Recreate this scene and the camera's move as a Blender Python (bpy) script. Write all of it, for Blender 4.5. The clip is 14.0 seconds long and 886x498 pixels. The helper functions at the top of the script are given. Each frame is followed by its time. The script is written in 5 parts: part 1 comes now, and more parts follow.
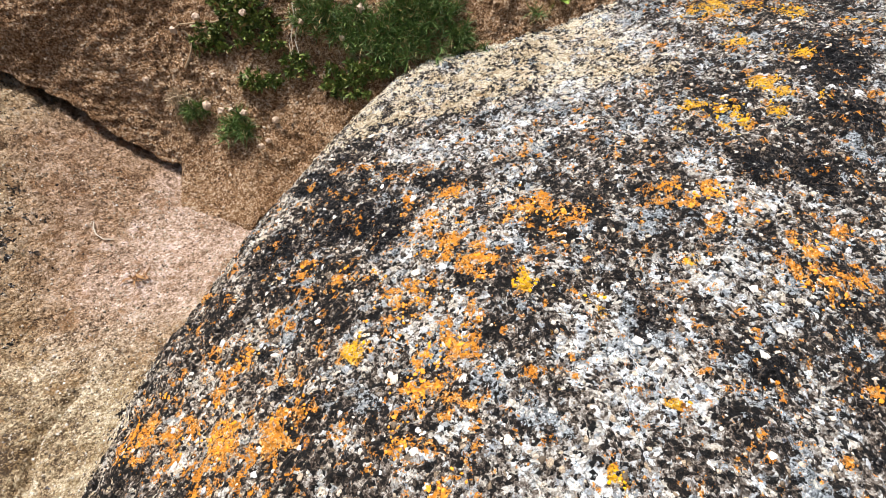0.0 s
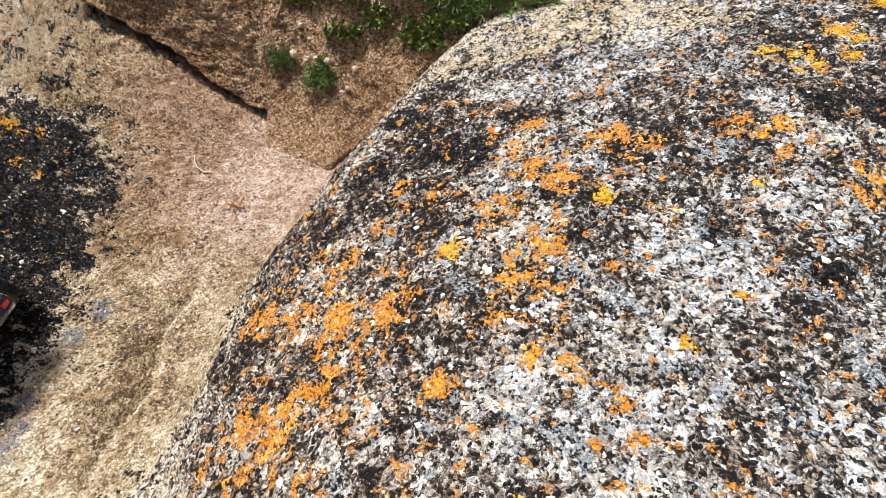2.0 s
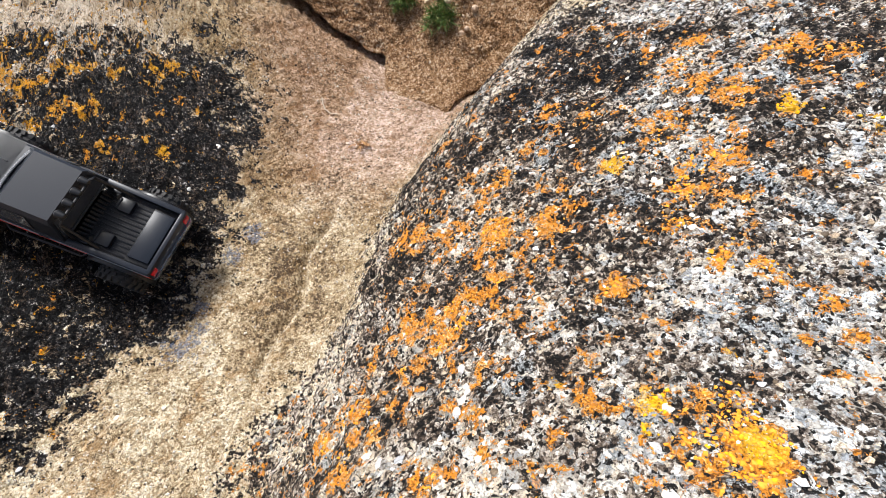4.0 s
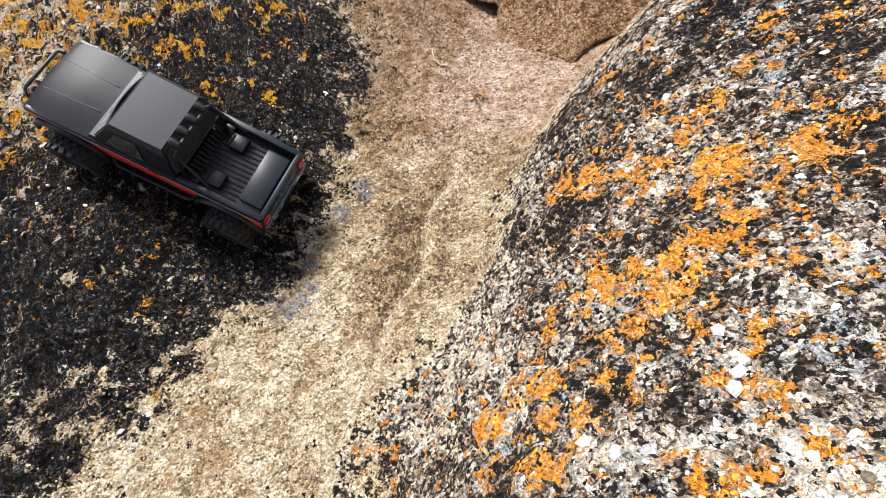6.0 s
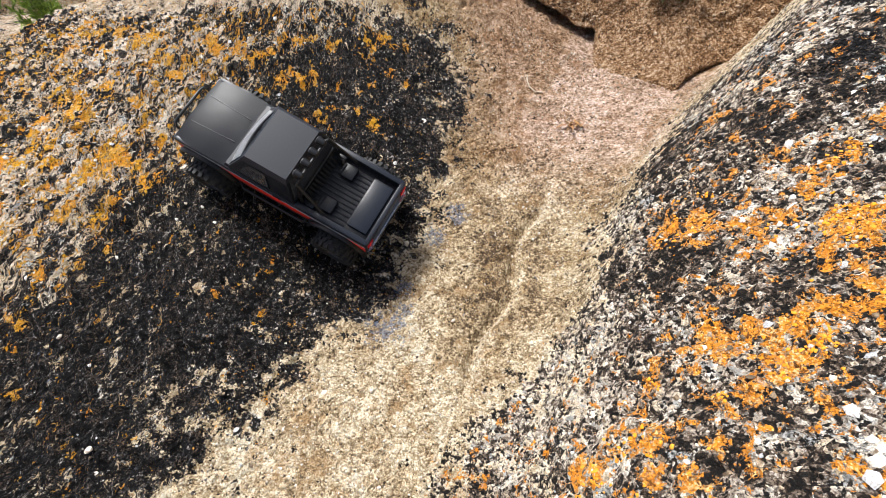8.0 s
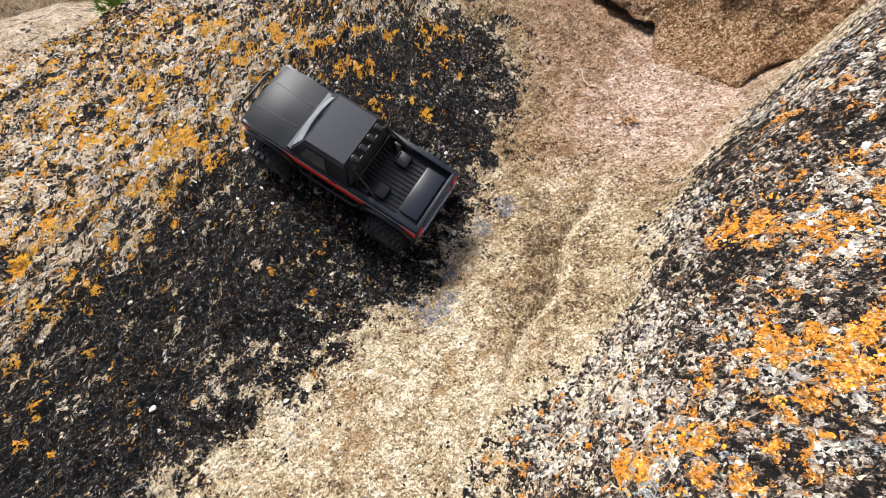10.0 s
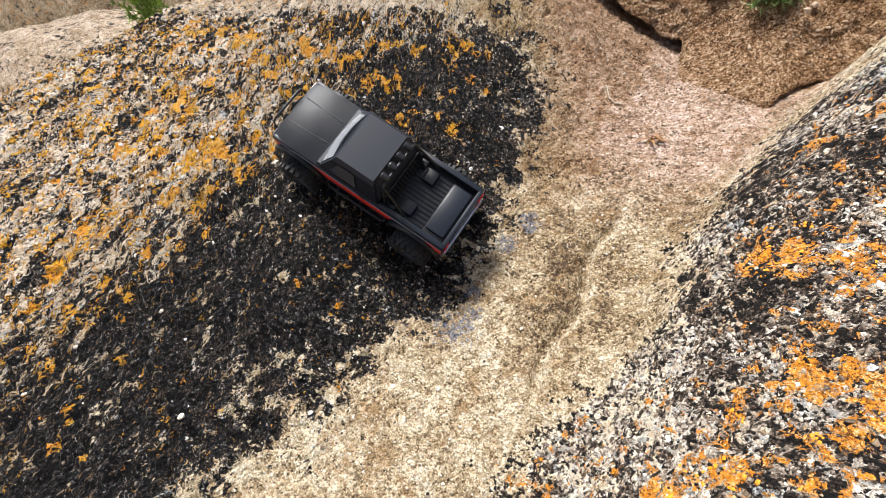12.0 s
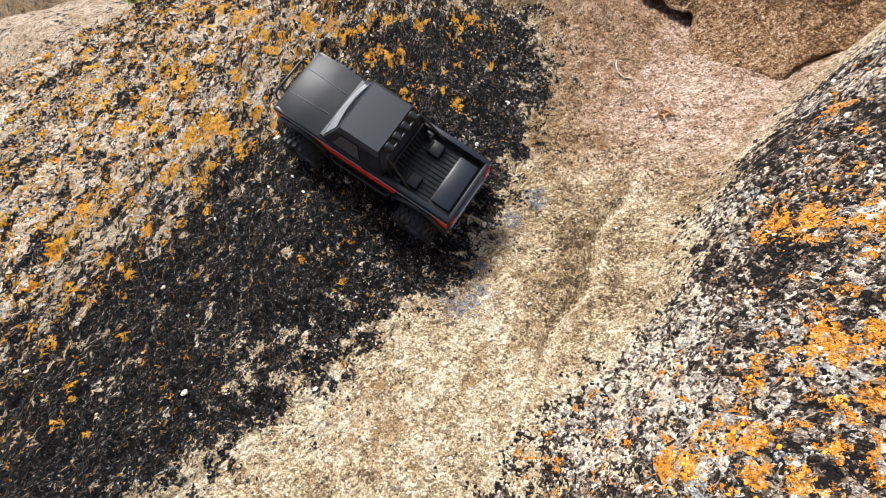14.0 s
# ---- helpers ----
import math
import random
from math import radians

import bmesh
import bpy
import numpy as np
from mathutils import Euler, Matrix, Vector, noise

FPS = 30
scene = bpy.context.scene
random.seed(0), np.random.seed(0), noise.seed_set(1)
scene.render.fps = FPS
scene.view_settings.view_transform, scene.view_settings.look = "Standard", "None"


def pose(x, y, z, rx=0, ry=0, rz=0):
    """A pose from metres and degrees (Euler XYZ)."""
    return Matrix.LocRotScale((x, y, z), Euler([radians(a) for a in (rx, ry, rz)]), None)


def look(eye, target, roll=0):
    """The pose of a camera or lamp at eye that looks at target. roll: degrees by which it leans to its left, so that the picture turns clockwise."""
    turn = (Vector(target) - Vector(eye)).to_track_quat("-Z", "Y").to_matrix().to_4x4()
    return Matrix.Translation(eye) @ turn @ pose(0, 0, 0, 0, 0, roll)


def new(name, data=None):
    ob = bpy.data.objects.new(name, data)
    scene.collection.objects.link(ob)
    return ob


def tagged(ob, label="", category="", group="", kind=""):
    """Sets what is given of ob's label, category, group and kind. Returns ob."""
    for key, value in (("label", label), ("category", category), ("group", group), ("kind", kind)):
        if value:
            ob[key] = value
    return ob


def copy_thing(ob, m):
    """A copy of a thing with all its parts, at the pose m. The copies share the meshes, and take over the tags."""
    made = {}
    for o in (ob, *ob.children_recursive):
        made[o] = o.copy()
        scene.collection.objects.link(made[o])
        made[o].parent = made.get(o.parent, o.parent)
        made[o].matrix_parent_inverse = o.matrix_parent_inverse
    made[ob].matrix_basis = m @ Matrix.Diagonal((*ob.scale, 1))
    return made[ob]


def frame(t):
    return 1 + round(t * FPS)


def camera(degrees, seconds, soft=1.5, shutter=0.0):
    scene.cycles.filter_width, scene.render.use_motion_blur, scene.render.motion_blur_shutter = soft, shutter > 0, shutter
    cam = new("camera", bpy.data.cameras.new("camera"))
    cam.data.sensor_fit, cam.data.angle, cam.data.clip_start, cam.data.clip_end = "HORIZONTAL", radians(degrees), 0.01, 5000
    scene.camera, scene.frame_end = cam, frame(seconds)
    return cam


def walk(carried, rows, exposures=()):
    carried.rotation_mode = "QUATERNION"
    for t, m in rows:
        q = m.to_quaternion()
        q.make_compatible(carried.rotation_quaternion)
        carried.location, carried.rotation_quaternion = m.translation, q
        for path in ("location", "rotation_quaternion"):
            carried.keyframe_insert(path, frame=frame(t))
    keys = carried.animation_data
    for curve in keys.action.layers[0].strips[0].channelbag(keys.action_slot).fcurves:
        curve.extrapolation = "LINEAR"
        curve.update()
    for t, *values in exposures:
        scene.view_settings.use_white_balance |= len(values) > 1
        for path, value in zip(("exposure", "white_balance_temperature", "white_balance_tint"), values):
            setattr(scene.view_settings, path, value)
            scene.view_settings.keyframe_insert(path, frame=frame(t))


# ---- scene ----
cam = camera(88.2, 14.0, soft=0.5)
PATH = [
    (0, (-0.006, 0.006, 0.553), (0.02, 1.544, -0.725), 1.4),
    (0.5, (-0.022, -0.027, 0.554), (-0.033, 1.506, -0.73), 1.6),
    (1, (-0.032, -0.05, 0.556), (-0.066, 1.479, -0.733), 1.7),
    (1.5, (-0.045, -0.065, 0.553), (-0.113, 1.448, -0.754), 1.4),
    (2, (-0.058, -0.081, 0.541), (-0.165, 1.394, -0.806), 0.8),
    (2.5, (-0.087, -0.102, 0.537), (-0.294, 1.335, -0.838), -1.0),
    (3, (-0.114, -0.127, 0.53), (-0.407, 1.273, -0.868), -2.4),
    (3.5, (-0.128, -0.139, 0.526), (-0.478, 1.228, -0.892), -4.4),
    (4, (-0.143, -0.14, 0.51), (-0.519, 1.211, -0.916), -5.6),
    (4.2, (-0.162, -0.143, 0.497), (-0.546, 1.205, -0.93), -5.7),
    (6.3, (-0.281, -0.142, 0.411), (-0.892, 1.155, -0.983), -10.0),
    (6.5, (-0.285, -0.14, 0.42), (-0.93, 1.149, -0.966), -10.6),
    (7, (-0.296, -0.137, 0.442), (-0.995, 1.14, -0.929), -11.5),
    (7.5, (-0.302, -0.142, 0.45), (-1.067, 1.112, -0.908), -12.5),
    (8, (-0.303, -0.144, 0.449), (-1.132, 1.08, -0.898), -13.4),
    (8.2, (-0.304, -0.148, 0.448), (-1.162, 1.061, -0.894), -13.8),
    (10.3, (-0.317, -0.16, 0.456), (-1.281, 0.972, -0.882), -14.4),
    (10.5, (-0.323, -0.155, 0.472), (-1.293, 0.977, -0.861), -14.3),
    (11, (-0.327, -0.154, 0.481), (-1.315, 0.979, -0.838), -14.3),
    (11.5, (-0.327, -0.159, 0.473), (-1.329, 0.969, -0.84), -14.2),
    (12, (-0.327, -0.161, 0.47), (-1.334, 0.961, -0.845), -14.4),
    (12.5, (-0.327, -0.165, 0.461), (-1.335, 0.95, -0.858), -14.6),
    (13, (-0.329, -0.167, 0.46), (-1.334, 0.94, -0.869), -14.8),
    (13.5, (-0.329, -0.168, 0.449), (-1.335, 0.934, -0.883), -14.9),
    (14, (-0.331, -0.171, 0.447), (-1.339, 0.923, -0.89), -15.1),
]
EXPOSURES = [(0, 0.86), (7, 0.87), (14, 0.91)]
walk(cam, [(t, look(eye, target, roll)) for t, eye, target, roll in PATH], EXPOSURES)

# world: bright hazy sky, wide soft sun
world = bpy.data.worlds.new("sky")
scene.world = world
world.use_nodes = True
SUN_EL, SUN_AZ = 76.0, 290.0
_nt = world.node_tree
_bg = _nt.nodes["Background"]
_sky = _nt.nodes.new("ShaderNodeTexSky")
_sky.sky_type = "NISHITA"
_sky.sun_disc = False
_sky.sun_elevation = radians(SUN_EL)
_sky.sun_rotation = radians(SUN_AZ)
_sky.air_density, _sky.dust_density, _sky.ozone_density = 1.0, 5.0, 1.0
_nt.links.new(_sky.outputs[0], _bg.inputs[0])
_bg.inputs[1].default_value = 0.08
sun_data = bpy.data.lights.new("sun", "SUN")
sun_data.energy = 4.0
sun_data.angle = radians(16)
sun_data.color = (1.0, 0.995, 0.99)
sun = new("sun", sun_data)
_a, _e = radians(SUN_AZ), radians(SUN_EL)
sun.matrix_world = look((3 * math.sin(_a) * math.cos(_e), 3 * math.cos(_a) * math.cos(_e), 3 * math.sin(_e)), (0, 0, 0))

# ---- materials ----


class Nodes:
    """Short hand for building a node material."""

    def __init__(self, name):
        self.mat = bpy.data.materials.new(name)
        self.mat.use_nodes = True
        self.nt = self.mat.node_tree
        self.bsdf = self.nt.nodes["Principled BSDF"]

    def link(self, value, socket):
        if isinstance(value, bpy.types.NodeSocket):
            self.nt.links.new(value, socket)
        elif isinstance(value, tuple) and len(value) == 3 and socket.type == "RGBA":
            socket.default_value = (*value, 1)
        else:
            socket.default_value = value

    def add(self, kind, out=0, **sockets):
        node = self.nt.nodes.new(kind)
        for key, value in sockets.items():
            self.link(value, node.inputs[key])
        return node.outputs[out]

    def pos(self):
        return self.add("ShaderNodeTexCoord", 3)

    def noise(self, scale, detail=4.0, rough=0.55, vec=None, out=0, distort=0.0):
        node = self.nt.nodes.new("ShaderNodeTexNoise")
        node.inputs["Scale"].default_value = scale
        node.inputs["Detail"].default_value = detail
        node.inputs["Roughness"].default_value = rough
        node.inputs["Distortion"].default_value = distort
        self.nt.links.new(vec if vec is not None else self.pos(), node.inputs["Vector"])
        return node.outputs[out]

    def voronoi(self, scale, vec=None, out=1, feature="F1", random=1.0):
        node = self.nt.nodes.new("ShaderNodeTexVoronoi")
        node.feature = feature
        node.inputs["Scale"].default_value = scale
        node.inputs["Randomness"].default_value = random
        self.nt.links.new(vec if vec is not None else self.pos(), node.inputs["Vector"])
        return node.outputs[out]

    def math(self, op, a, b=0.0, c=0.0, clamp=False):
        node = self.nt.nodes.new("ShaderNodeMath")
        node.operation, node.use_clamp = op, clamp
        for i, v in enumerate((a, b, c)):
            self.link(v, node.inputs[i])
        return node.outputs[0]

    def step(self, value, lo, hi):
        node = self.nt.nodes.new("ShaderNodeMapRange")
        node.interpolation_type = "SMOOTHSTEP"
        self.link(value, node.inputs["Value"])
        node.inputs["From Min"].default_value, node.inputs["From Max"].default_value = lo, hi
        return node.outputs[0]

    def mix(self, fac, a, b, blend="MIX"):
        node = self.nt.nodes.new("ShaderNodeMix")
        node.data_type, node.blend_type = "RGBA", blend
        self.link(fac, node.inputs[0])
        self.link(a, node.inputs[6])
        self.link(b, node.inputs[7])
        return node.outputs[2]

    def ramp(self, fac, stops, constant=False):
        node = self.nt.nodes.new("ShaderNodeValToRGB")
        ramp = node.color_ramp
        ramp.interpolation = "CONSTANT" if constant else "LINEAR"
        while len(ramp.elements) < len(stops):
            ramp.elements.new(0.5)
        for el, (at, col) in zip(ramp.elements, stops):
            el.position, el.color = at, (*col, 1)
        self.link(fac, node.inputs[0])
        return node.outputs[0]

    def split(self, colour, channel=0):
        node = self.nt.nodes.new("ShaderNodeSeparateColor")
        self.link(colour, node.inputs[0])
        return node.outputs[channel]

    def attr(self, name):
        node = self.nt.nodes.new("ShaderNodeAttribute")
        node.attribute_name = name
        return node.outputs["Fac"]

    def warp(self, scale, amount, vec=None):
        base = vec if vec is not None else self.pos()
        n = self.noise(scale, 3.0, 0.6, base, out=1)
        node = self.nt.nodes.new("ShaderNodeVectorMath")
        node.operation = "MULTIPLY_ADD"
        self.link(n, node.inputs[0])
        node.inputs[1].default_value = (amount,) * 3
        self.link(base, node.inputs[2])
        return node.outputs[0]

    def bump(self, height, strength, distance, normal=None):
        node = self.nt.nodes.new("ShaderNodeBump")
        node.inputs["Strength"].default_value = strength
        node.inputs["Distance"].default_value = distance
        self.link(height, node.inputs["Height"])
        if normal is not None:
            self.link(normal, node.inputs["Normal"])
        return node.outputs[0]

    def done(self, colour, rough=0.8, normal=None, metal=0.0, spec=None):
        self.link(colour, self.bsdf.inputs["Base Color"])
        self.link(rough, self.bsdf.inputs["Roughness"])
        self.bsdf.inputs["Metallic"].default_value = metal
        if spec is not None:
            self.link(spec, self.bsdf.inputs["Specular IOR Level"])
        if normal is not None:
            self.link(normal, self.bsdf.inputs["Normal"])
        return self.mat


def rock_material():
    """Coarse weathered granite with crusts of lichen; the covers come from the mesh as attributes."""
    n = Nodes("lichened_granite")
    # the grain runs along y on the dark boulder
    squeeze = n.math("MULTIPLY_ADD", n.attr("drawn"), -0.45, 1.0)
    p = n.nt.nodes.new("ShaderNodeVectorMath")
    p.operation = "MULTIPLY"
    n.link(n.pos(), p.inputs[0])
    n.link(n.add("ShaderNodeCombineXYZ", X=n.math("MULTIPLY_ADD", n.attr("drawn"), 0.5, 1.0), Y=squeeze, Z=1.0), p.inputs[1])
    p = p.outputs[0]
    w = n.warp(260.0, 0.0036, p)
    cells = n.voronoi(78.0, w)
    large, hue = n.split(cells), n.split(cells, 1)
    mid_cells = n.voronoi(165.0, w)
    mid, mid_hue = n.split(mid_cells), n.split(mid_cells, 1)
    small = n.split(n.voronoi(340.0, w))
    speck = n.split(n.voronoi(720.0, w))
    pit = n.voronoi(340.0, w, out=0)
    fine = n.noise(520.0, 4.0, 0.75, p)
    crumb = n.noise(60.0, 5.0, 0.7, p)
    clump = n.noise(34.0, 4.0, 0.65, p)
    patch = n.noise(13.0, 4.0, 0.6, p)
    pale = n.attr("pale")

    def about(value, gain):
        return n.math("MULTIPLY", n.math("SUBTRACT", value, 0.5), gain)

    def total(first, *rest):
        for r in rest:
            first = n.math("ADD", first, r)
        return first

    # brown-grey matrix, grain by grain
    tone = total(about(mid, 0.50), about(small, 0.62), about(speck, 0.30), about(fine, 0.9), about(clump, 1.6), about(patch, 1.3), n.math("MULTIPLY_ADD", pale, 0.40, 0.25))
    granite = n.ramp(tone, [(0.10, (0.007, 0.0055, 0.0045)), (0.28, (0.042, 0.029, 0.020)), (0.43, (0.148, 0.108, 0.080)), (0.57, (0.31, 0.252, 0.198)), (0.71, (0.58, 0.505, 0.42)), (0.88, (0.85, 0.80, 0.73))])
    # pale grey crust in patches
    grey_m = n.step(total(about(n.noise(19.0, 4.0, 0.6, p), 2.6), about(crumb, 1.8), about(mid, 0.30), about(fine, 0.9), about(small, 0.2), n.math("MULTIPLY", pale, 0.14), n.math("MULTIPLY", n.attr("grey"), 0.17)), 0.47, 0.52)
    granite = n.mix(n.math("MULTIPLY", grey_m, 0.85), granite, n.ramp(total(about(speck, 0.5), about(fine, 2.0), about(small, 0.4), 0.5), [(0.1, (0.10, 0.105, 0.105)), (0.45, (0.32, 0.335, 0.33)), (0.8, (0.60, 0.615, 0.61))]))
    # white, cream and glassy crystals
    crystal = total(about(large, 0.34), about(mid, 0.56), about(clump, 1.9), about(small, 0.42), about(speck, 0.14), about(fine, 0.9), about(patch, 1.3), n.math("MULTIPLY_ADD", pale, 0.40, 0.12))
    white_m = n.step(crystal, 0.52, 0.555)
    white = n.ramp(mid_hue, [(0.0, (0.87, 0.87, 0.85)), (0.40, (0.85, 0.81, 0.75)), (0.70, (0.78, 0.67, 0.53)), (0.90, (0.46, 0.47, 0.475))])
    white = n.mix(n.step(total(fine, about(speck, 0.4)), 0.56, 0.70), white, n.mix(1.0, white, (0.60, 0.54, 0.47), "MULTIPLY"))
    white = n.mix(n.attr("grey"), n.mix(1.0, white, (1.0, 0.965, 0.90), "MULTIPLY"), white)
    granite = n.mix(white_m, granite, white)
    grain_m = n.step(total(small, about(fine, 1.2), about(crumb, 0.9), n.math("MULTIPLY", pale, 0.06)), 0.21, 0.16)
    granite = n.mix(grain_m, granite, (0.011, 0.010, 0.009))
    granite = n.mix(n.attr("grey"), granite, n.mix(1.0, granite, (0.95, 1.0, 1.06), "MULTIPLY"))
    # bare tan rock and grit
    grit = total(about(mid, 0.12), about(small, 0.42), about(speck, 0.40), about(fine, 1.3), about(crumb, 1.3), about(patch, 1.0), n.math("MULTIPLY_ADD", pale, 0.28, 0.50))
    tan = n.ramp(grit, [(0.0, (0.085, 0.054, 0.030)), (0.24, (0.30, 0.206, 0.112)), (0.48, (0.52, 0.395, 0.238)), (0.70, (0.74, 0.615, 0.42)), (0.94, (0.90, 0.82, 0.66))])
    tan = n.mix(n.step(n.noise(28.0, 5.0, 0.7, p), 0.52, 0.66), tan, n.mix(0.55, tan, (0.38, 0.225, 0.095)))
    brown_m = n.step(total(n.attr("brown"), about(n.noise(36.0, 5.0, 0.7, p), 2.4), about(small, 0.3)), 0.42, 0.62)
    tan = n.mix(n.math("MULTIPLY", brown_m, 0.8), tan, n.mix(1.0, tan, (0.65, 0.565, 0.43), "MULTIPLY"))
    tan = n.mix(n.attr("pink"), tan, n.mix(1.0, tan, (1.0, 0.89, 1.02), "MULTIPLY"))
    sand_m = n.step(total(n.attr("sand"), about(n.noise(40.0, 6.0, 0.75, p), 2.6), about(small, 0.40), about(mid, 0.2)), 0.44, 0.52)
    col = n.mix(sand_m, granite, tan)
    # black crust, brown where it is worn thin
    bn = total(about(n.noise(58.0, 6.0, 0.68, p), 2.6), about(n.noise(21.0, 4.0, 0.64, p), 2.8), about(mid, 0.26), about(small, 0.24))
    black_m = n.step(total(n.attr("black"), bn), 0.40, 0.435)
    blackc = n.ramp(total(about(fine, 0.7), about(small, 0.60), about(speck, 0.34), about(mid, 0.40), about(crumb, 0.8), 0.40), [(0.12, (0.003, 0.003, 0.0034)), (0.46, (0.0086, 0.0086, 0.0098)), (0.70, (0.036, 0.034, 0.034)), (0.88, (0.19, 0.172, 0.16)), (1.0, (0.72, 0.69, 0.64))])
    blackc = n.mix(n.math("MULTIPLY", n.step(total(about(n.noise(42.0, 5.0, 0.7, p), 2.0), about(speck, 0.5), about(fine, 1.0)), 0.18, 0.42), 0.85), blackc, n.mix(small, (0.045, 0.032, 0.025), (0.20, 0.147, 0.107)))
    col = n.mix(black_m, col, blackc)
    # orange and yellow crust
    on = total(about(n.noise(72.0, 6.0, 0.72, p), 3.6), about(n.noise(26.0, 3.0, 0.6, p), 1.2), about(small, 0.36), about(mid, 0.24), about(fine, 0.5))
    orange_m = n.step(total(n.attr("orange"), on, n.math("MULTIPLY", white_m, -0.10)), 0.45, 0.48)
    tint = total(n.attr("yellow"), about(n.noise(30.0, 3.0, 0.6, p), 1.4))
    orangec = n.mix(n.step(tint, 0.2, 0.8), (0.86, 0.315, 0.028), (0.88, 0.46, 0.016))
    orangec = n.mix(n.step(total(about(fine, 1.6), about(speck, 0.5), about(crumb, 1.2), 0.5), 0.56, 0.85), orangec, (0.90, 0.63, 0.30))
    orangec = n.mix(n.step(total(about(small, 0.7), about(fine, -1.4), about(speck, 0.4), 0.5), 0.66, 0.90), orangec, (0.20, 0.07, 0.012))
    col = n.mix(n.math("MULTIPLY", orange_m, n.math("ADD", n.math("MULTIPLY", n.step(n.noise(130.0, 4.0, 0.7, p), 0.38, 0.46), 0.35), 0.65)), col, orangec)
    # blue-grey stain
    stain = n.step(total(n.attr("stain"), about(n.noise(70.0, 6.0, 0.8, p), 4.0), about(small, 0.8)), 0.72, 0.95)
    col = n.mix(n.math("MULTIPLY", stain, 0.8), col, n.mix(speck, (0.030, 0.036, 0.058), (0.21, 0.245, 0.33)))
    height = total(about(large, 0.35), about(mid, 0.45), about(small, 0.40), n.math("MULTIPLY", pit, -0.55), about(n.noise(120.0, 3.0, 0.6, p), 2.0), about(crumb, 1.4), about(fine, 0.5), n.math("MULTIPLY", orange_m, 0.22), n.math("MULTIPLY", white_m, 0.22), n.math("MULTIPLY", grain_m, -0.3))
    nor = n.bump(height, 1.0, 0.0065)
    return n.done(col, n.math("SUBTRACT", 0.92, n.math("MULTIPLY", mid, 0.25)), nor, spec=n.math("MULTIPLY_ADD", black_m, -0.09, 0.22))


def earth_material():
    n = Nodes("brown_earth")
    p = n.pos()
    grain = n.split(n.voronoi(360.0, p))
    fine = n.noise(600.0, 3.0, 0.7, p)
    broad = n.noise(9.0, 4.0, 0.6, p)
    clod = n.noise(70.0, 5.0, 0.7, p)

    def about(value, gain):
        return n.math("MULTIPLY", n.math("SUBTRACT", value, 0.5), gain)

    f = n.math("ADD", about(grain, 0.62), about(fine, 2.2))
    f = n.math("ADD", f, about(broad, 0.5))
    f = n.math("ADD", f, n.math("ADD", about(clod, 0.55), n.math("ADD", about(n.split(n.voronoi(170.0, p)), 0.20), 0.56)))
    col = n.ramp(f, [(0.08, (0.060, 0.030, 0.013)), (0.38, (0.225, 0.118, 0.053)), (0.60, (0.385, 0.218, 0.112)), (0.86, (0.64, 0.43, 0.26)), (1.0, (0.78, 0.64, 0.48))])
    h = n.math("ADD", about(clod, 2.0), n.math("ADD", about(grain, 0.7), about(fine, 1.2)))
    return n.done(col, 0.95, n.bump(h, 1.0, 0.007), spec=0.12)


def lichen_material(name, base, light):
    n = Nodes(name)
    p = n.pos()
    isl = n.add("ShaderNodeNewGeometry", 8)
    fine = n.noise(700.0, 4.0, 0.7, p)
    col = n.mix(n.math("MULTIPLY", isl, 0.6), base, light)
    col = n.mix(n.step(fine, 0.56, 0.75), col, (0.35, 0.13, 0.015))
    return n.done(col, 0.9, n.bump(fine, 1.0, 0.0012), spec=0.15)


def grit_material(name, stops, rough=0.55):
    n = Nodes(name)
    p = n.pos()
    isl = n.add("ShaderNodeNewGeometry", 8)
    fine = n.noise(900.0, 3.0, 0.7, p)
    col = n.ramp(isl, stops)
    dirt = n.math("MULTIPLY", n.step(fine, 0.42, 0.6), 0.85)
    col = n.mix(dirt, col, n.mix(1.0, col, (0.45, 0.40, 0.36), "MULTIPLY"))
    return n.done(col, rough, n.bump(fine, 0.6, 0.001), spec=0.35)


M_LICHEN = lichen_material("orange_lichen", (0.80, 0.29, 0.018), (0.86, 0.42, 0.07))
M_LICHEN_YELLOW = lichen_material("yellow_lichen", (0.74, 0.38, 0.010), (0.80, 0.46, 0.02))
M_GRIT = grit_material("quartz_grit", [(0.0, (0.06, 0.045, 0.03)), (0.3, (0.24, 0.175, 0.11)), (0.6, (0.46, 0.37, 0.26)), (0.85, (0.66, 0.58, 0.47)), (1.0, (0.80, 0.77, 0.70))])
M_FELDSPAR = grit_material("feldspar", [(0.0, (0.36, 0.38, 0.40)), (0.3, (0.56, 0.57, 0.58)), (0.6, (0.76, 0.74, 0.69)), (1.0, (0.78, 0.69, 0.55))], 0.5)
M_CLOD = grit_material("earth_crumbs", [(0.0, (0.10, 0.055, 0.028)), (0.4, (0.24, 0.14, 0.072)), (0.8, (0.42, 0.28, 0.165)), (1.0, (0.70, 0.58, 0.44))], 0.9)
M_ROCK = rock_material()
M_EARTH = earth_material()
# ---- land ----
_table = np.random.RandomState(7).rand(256, 256)


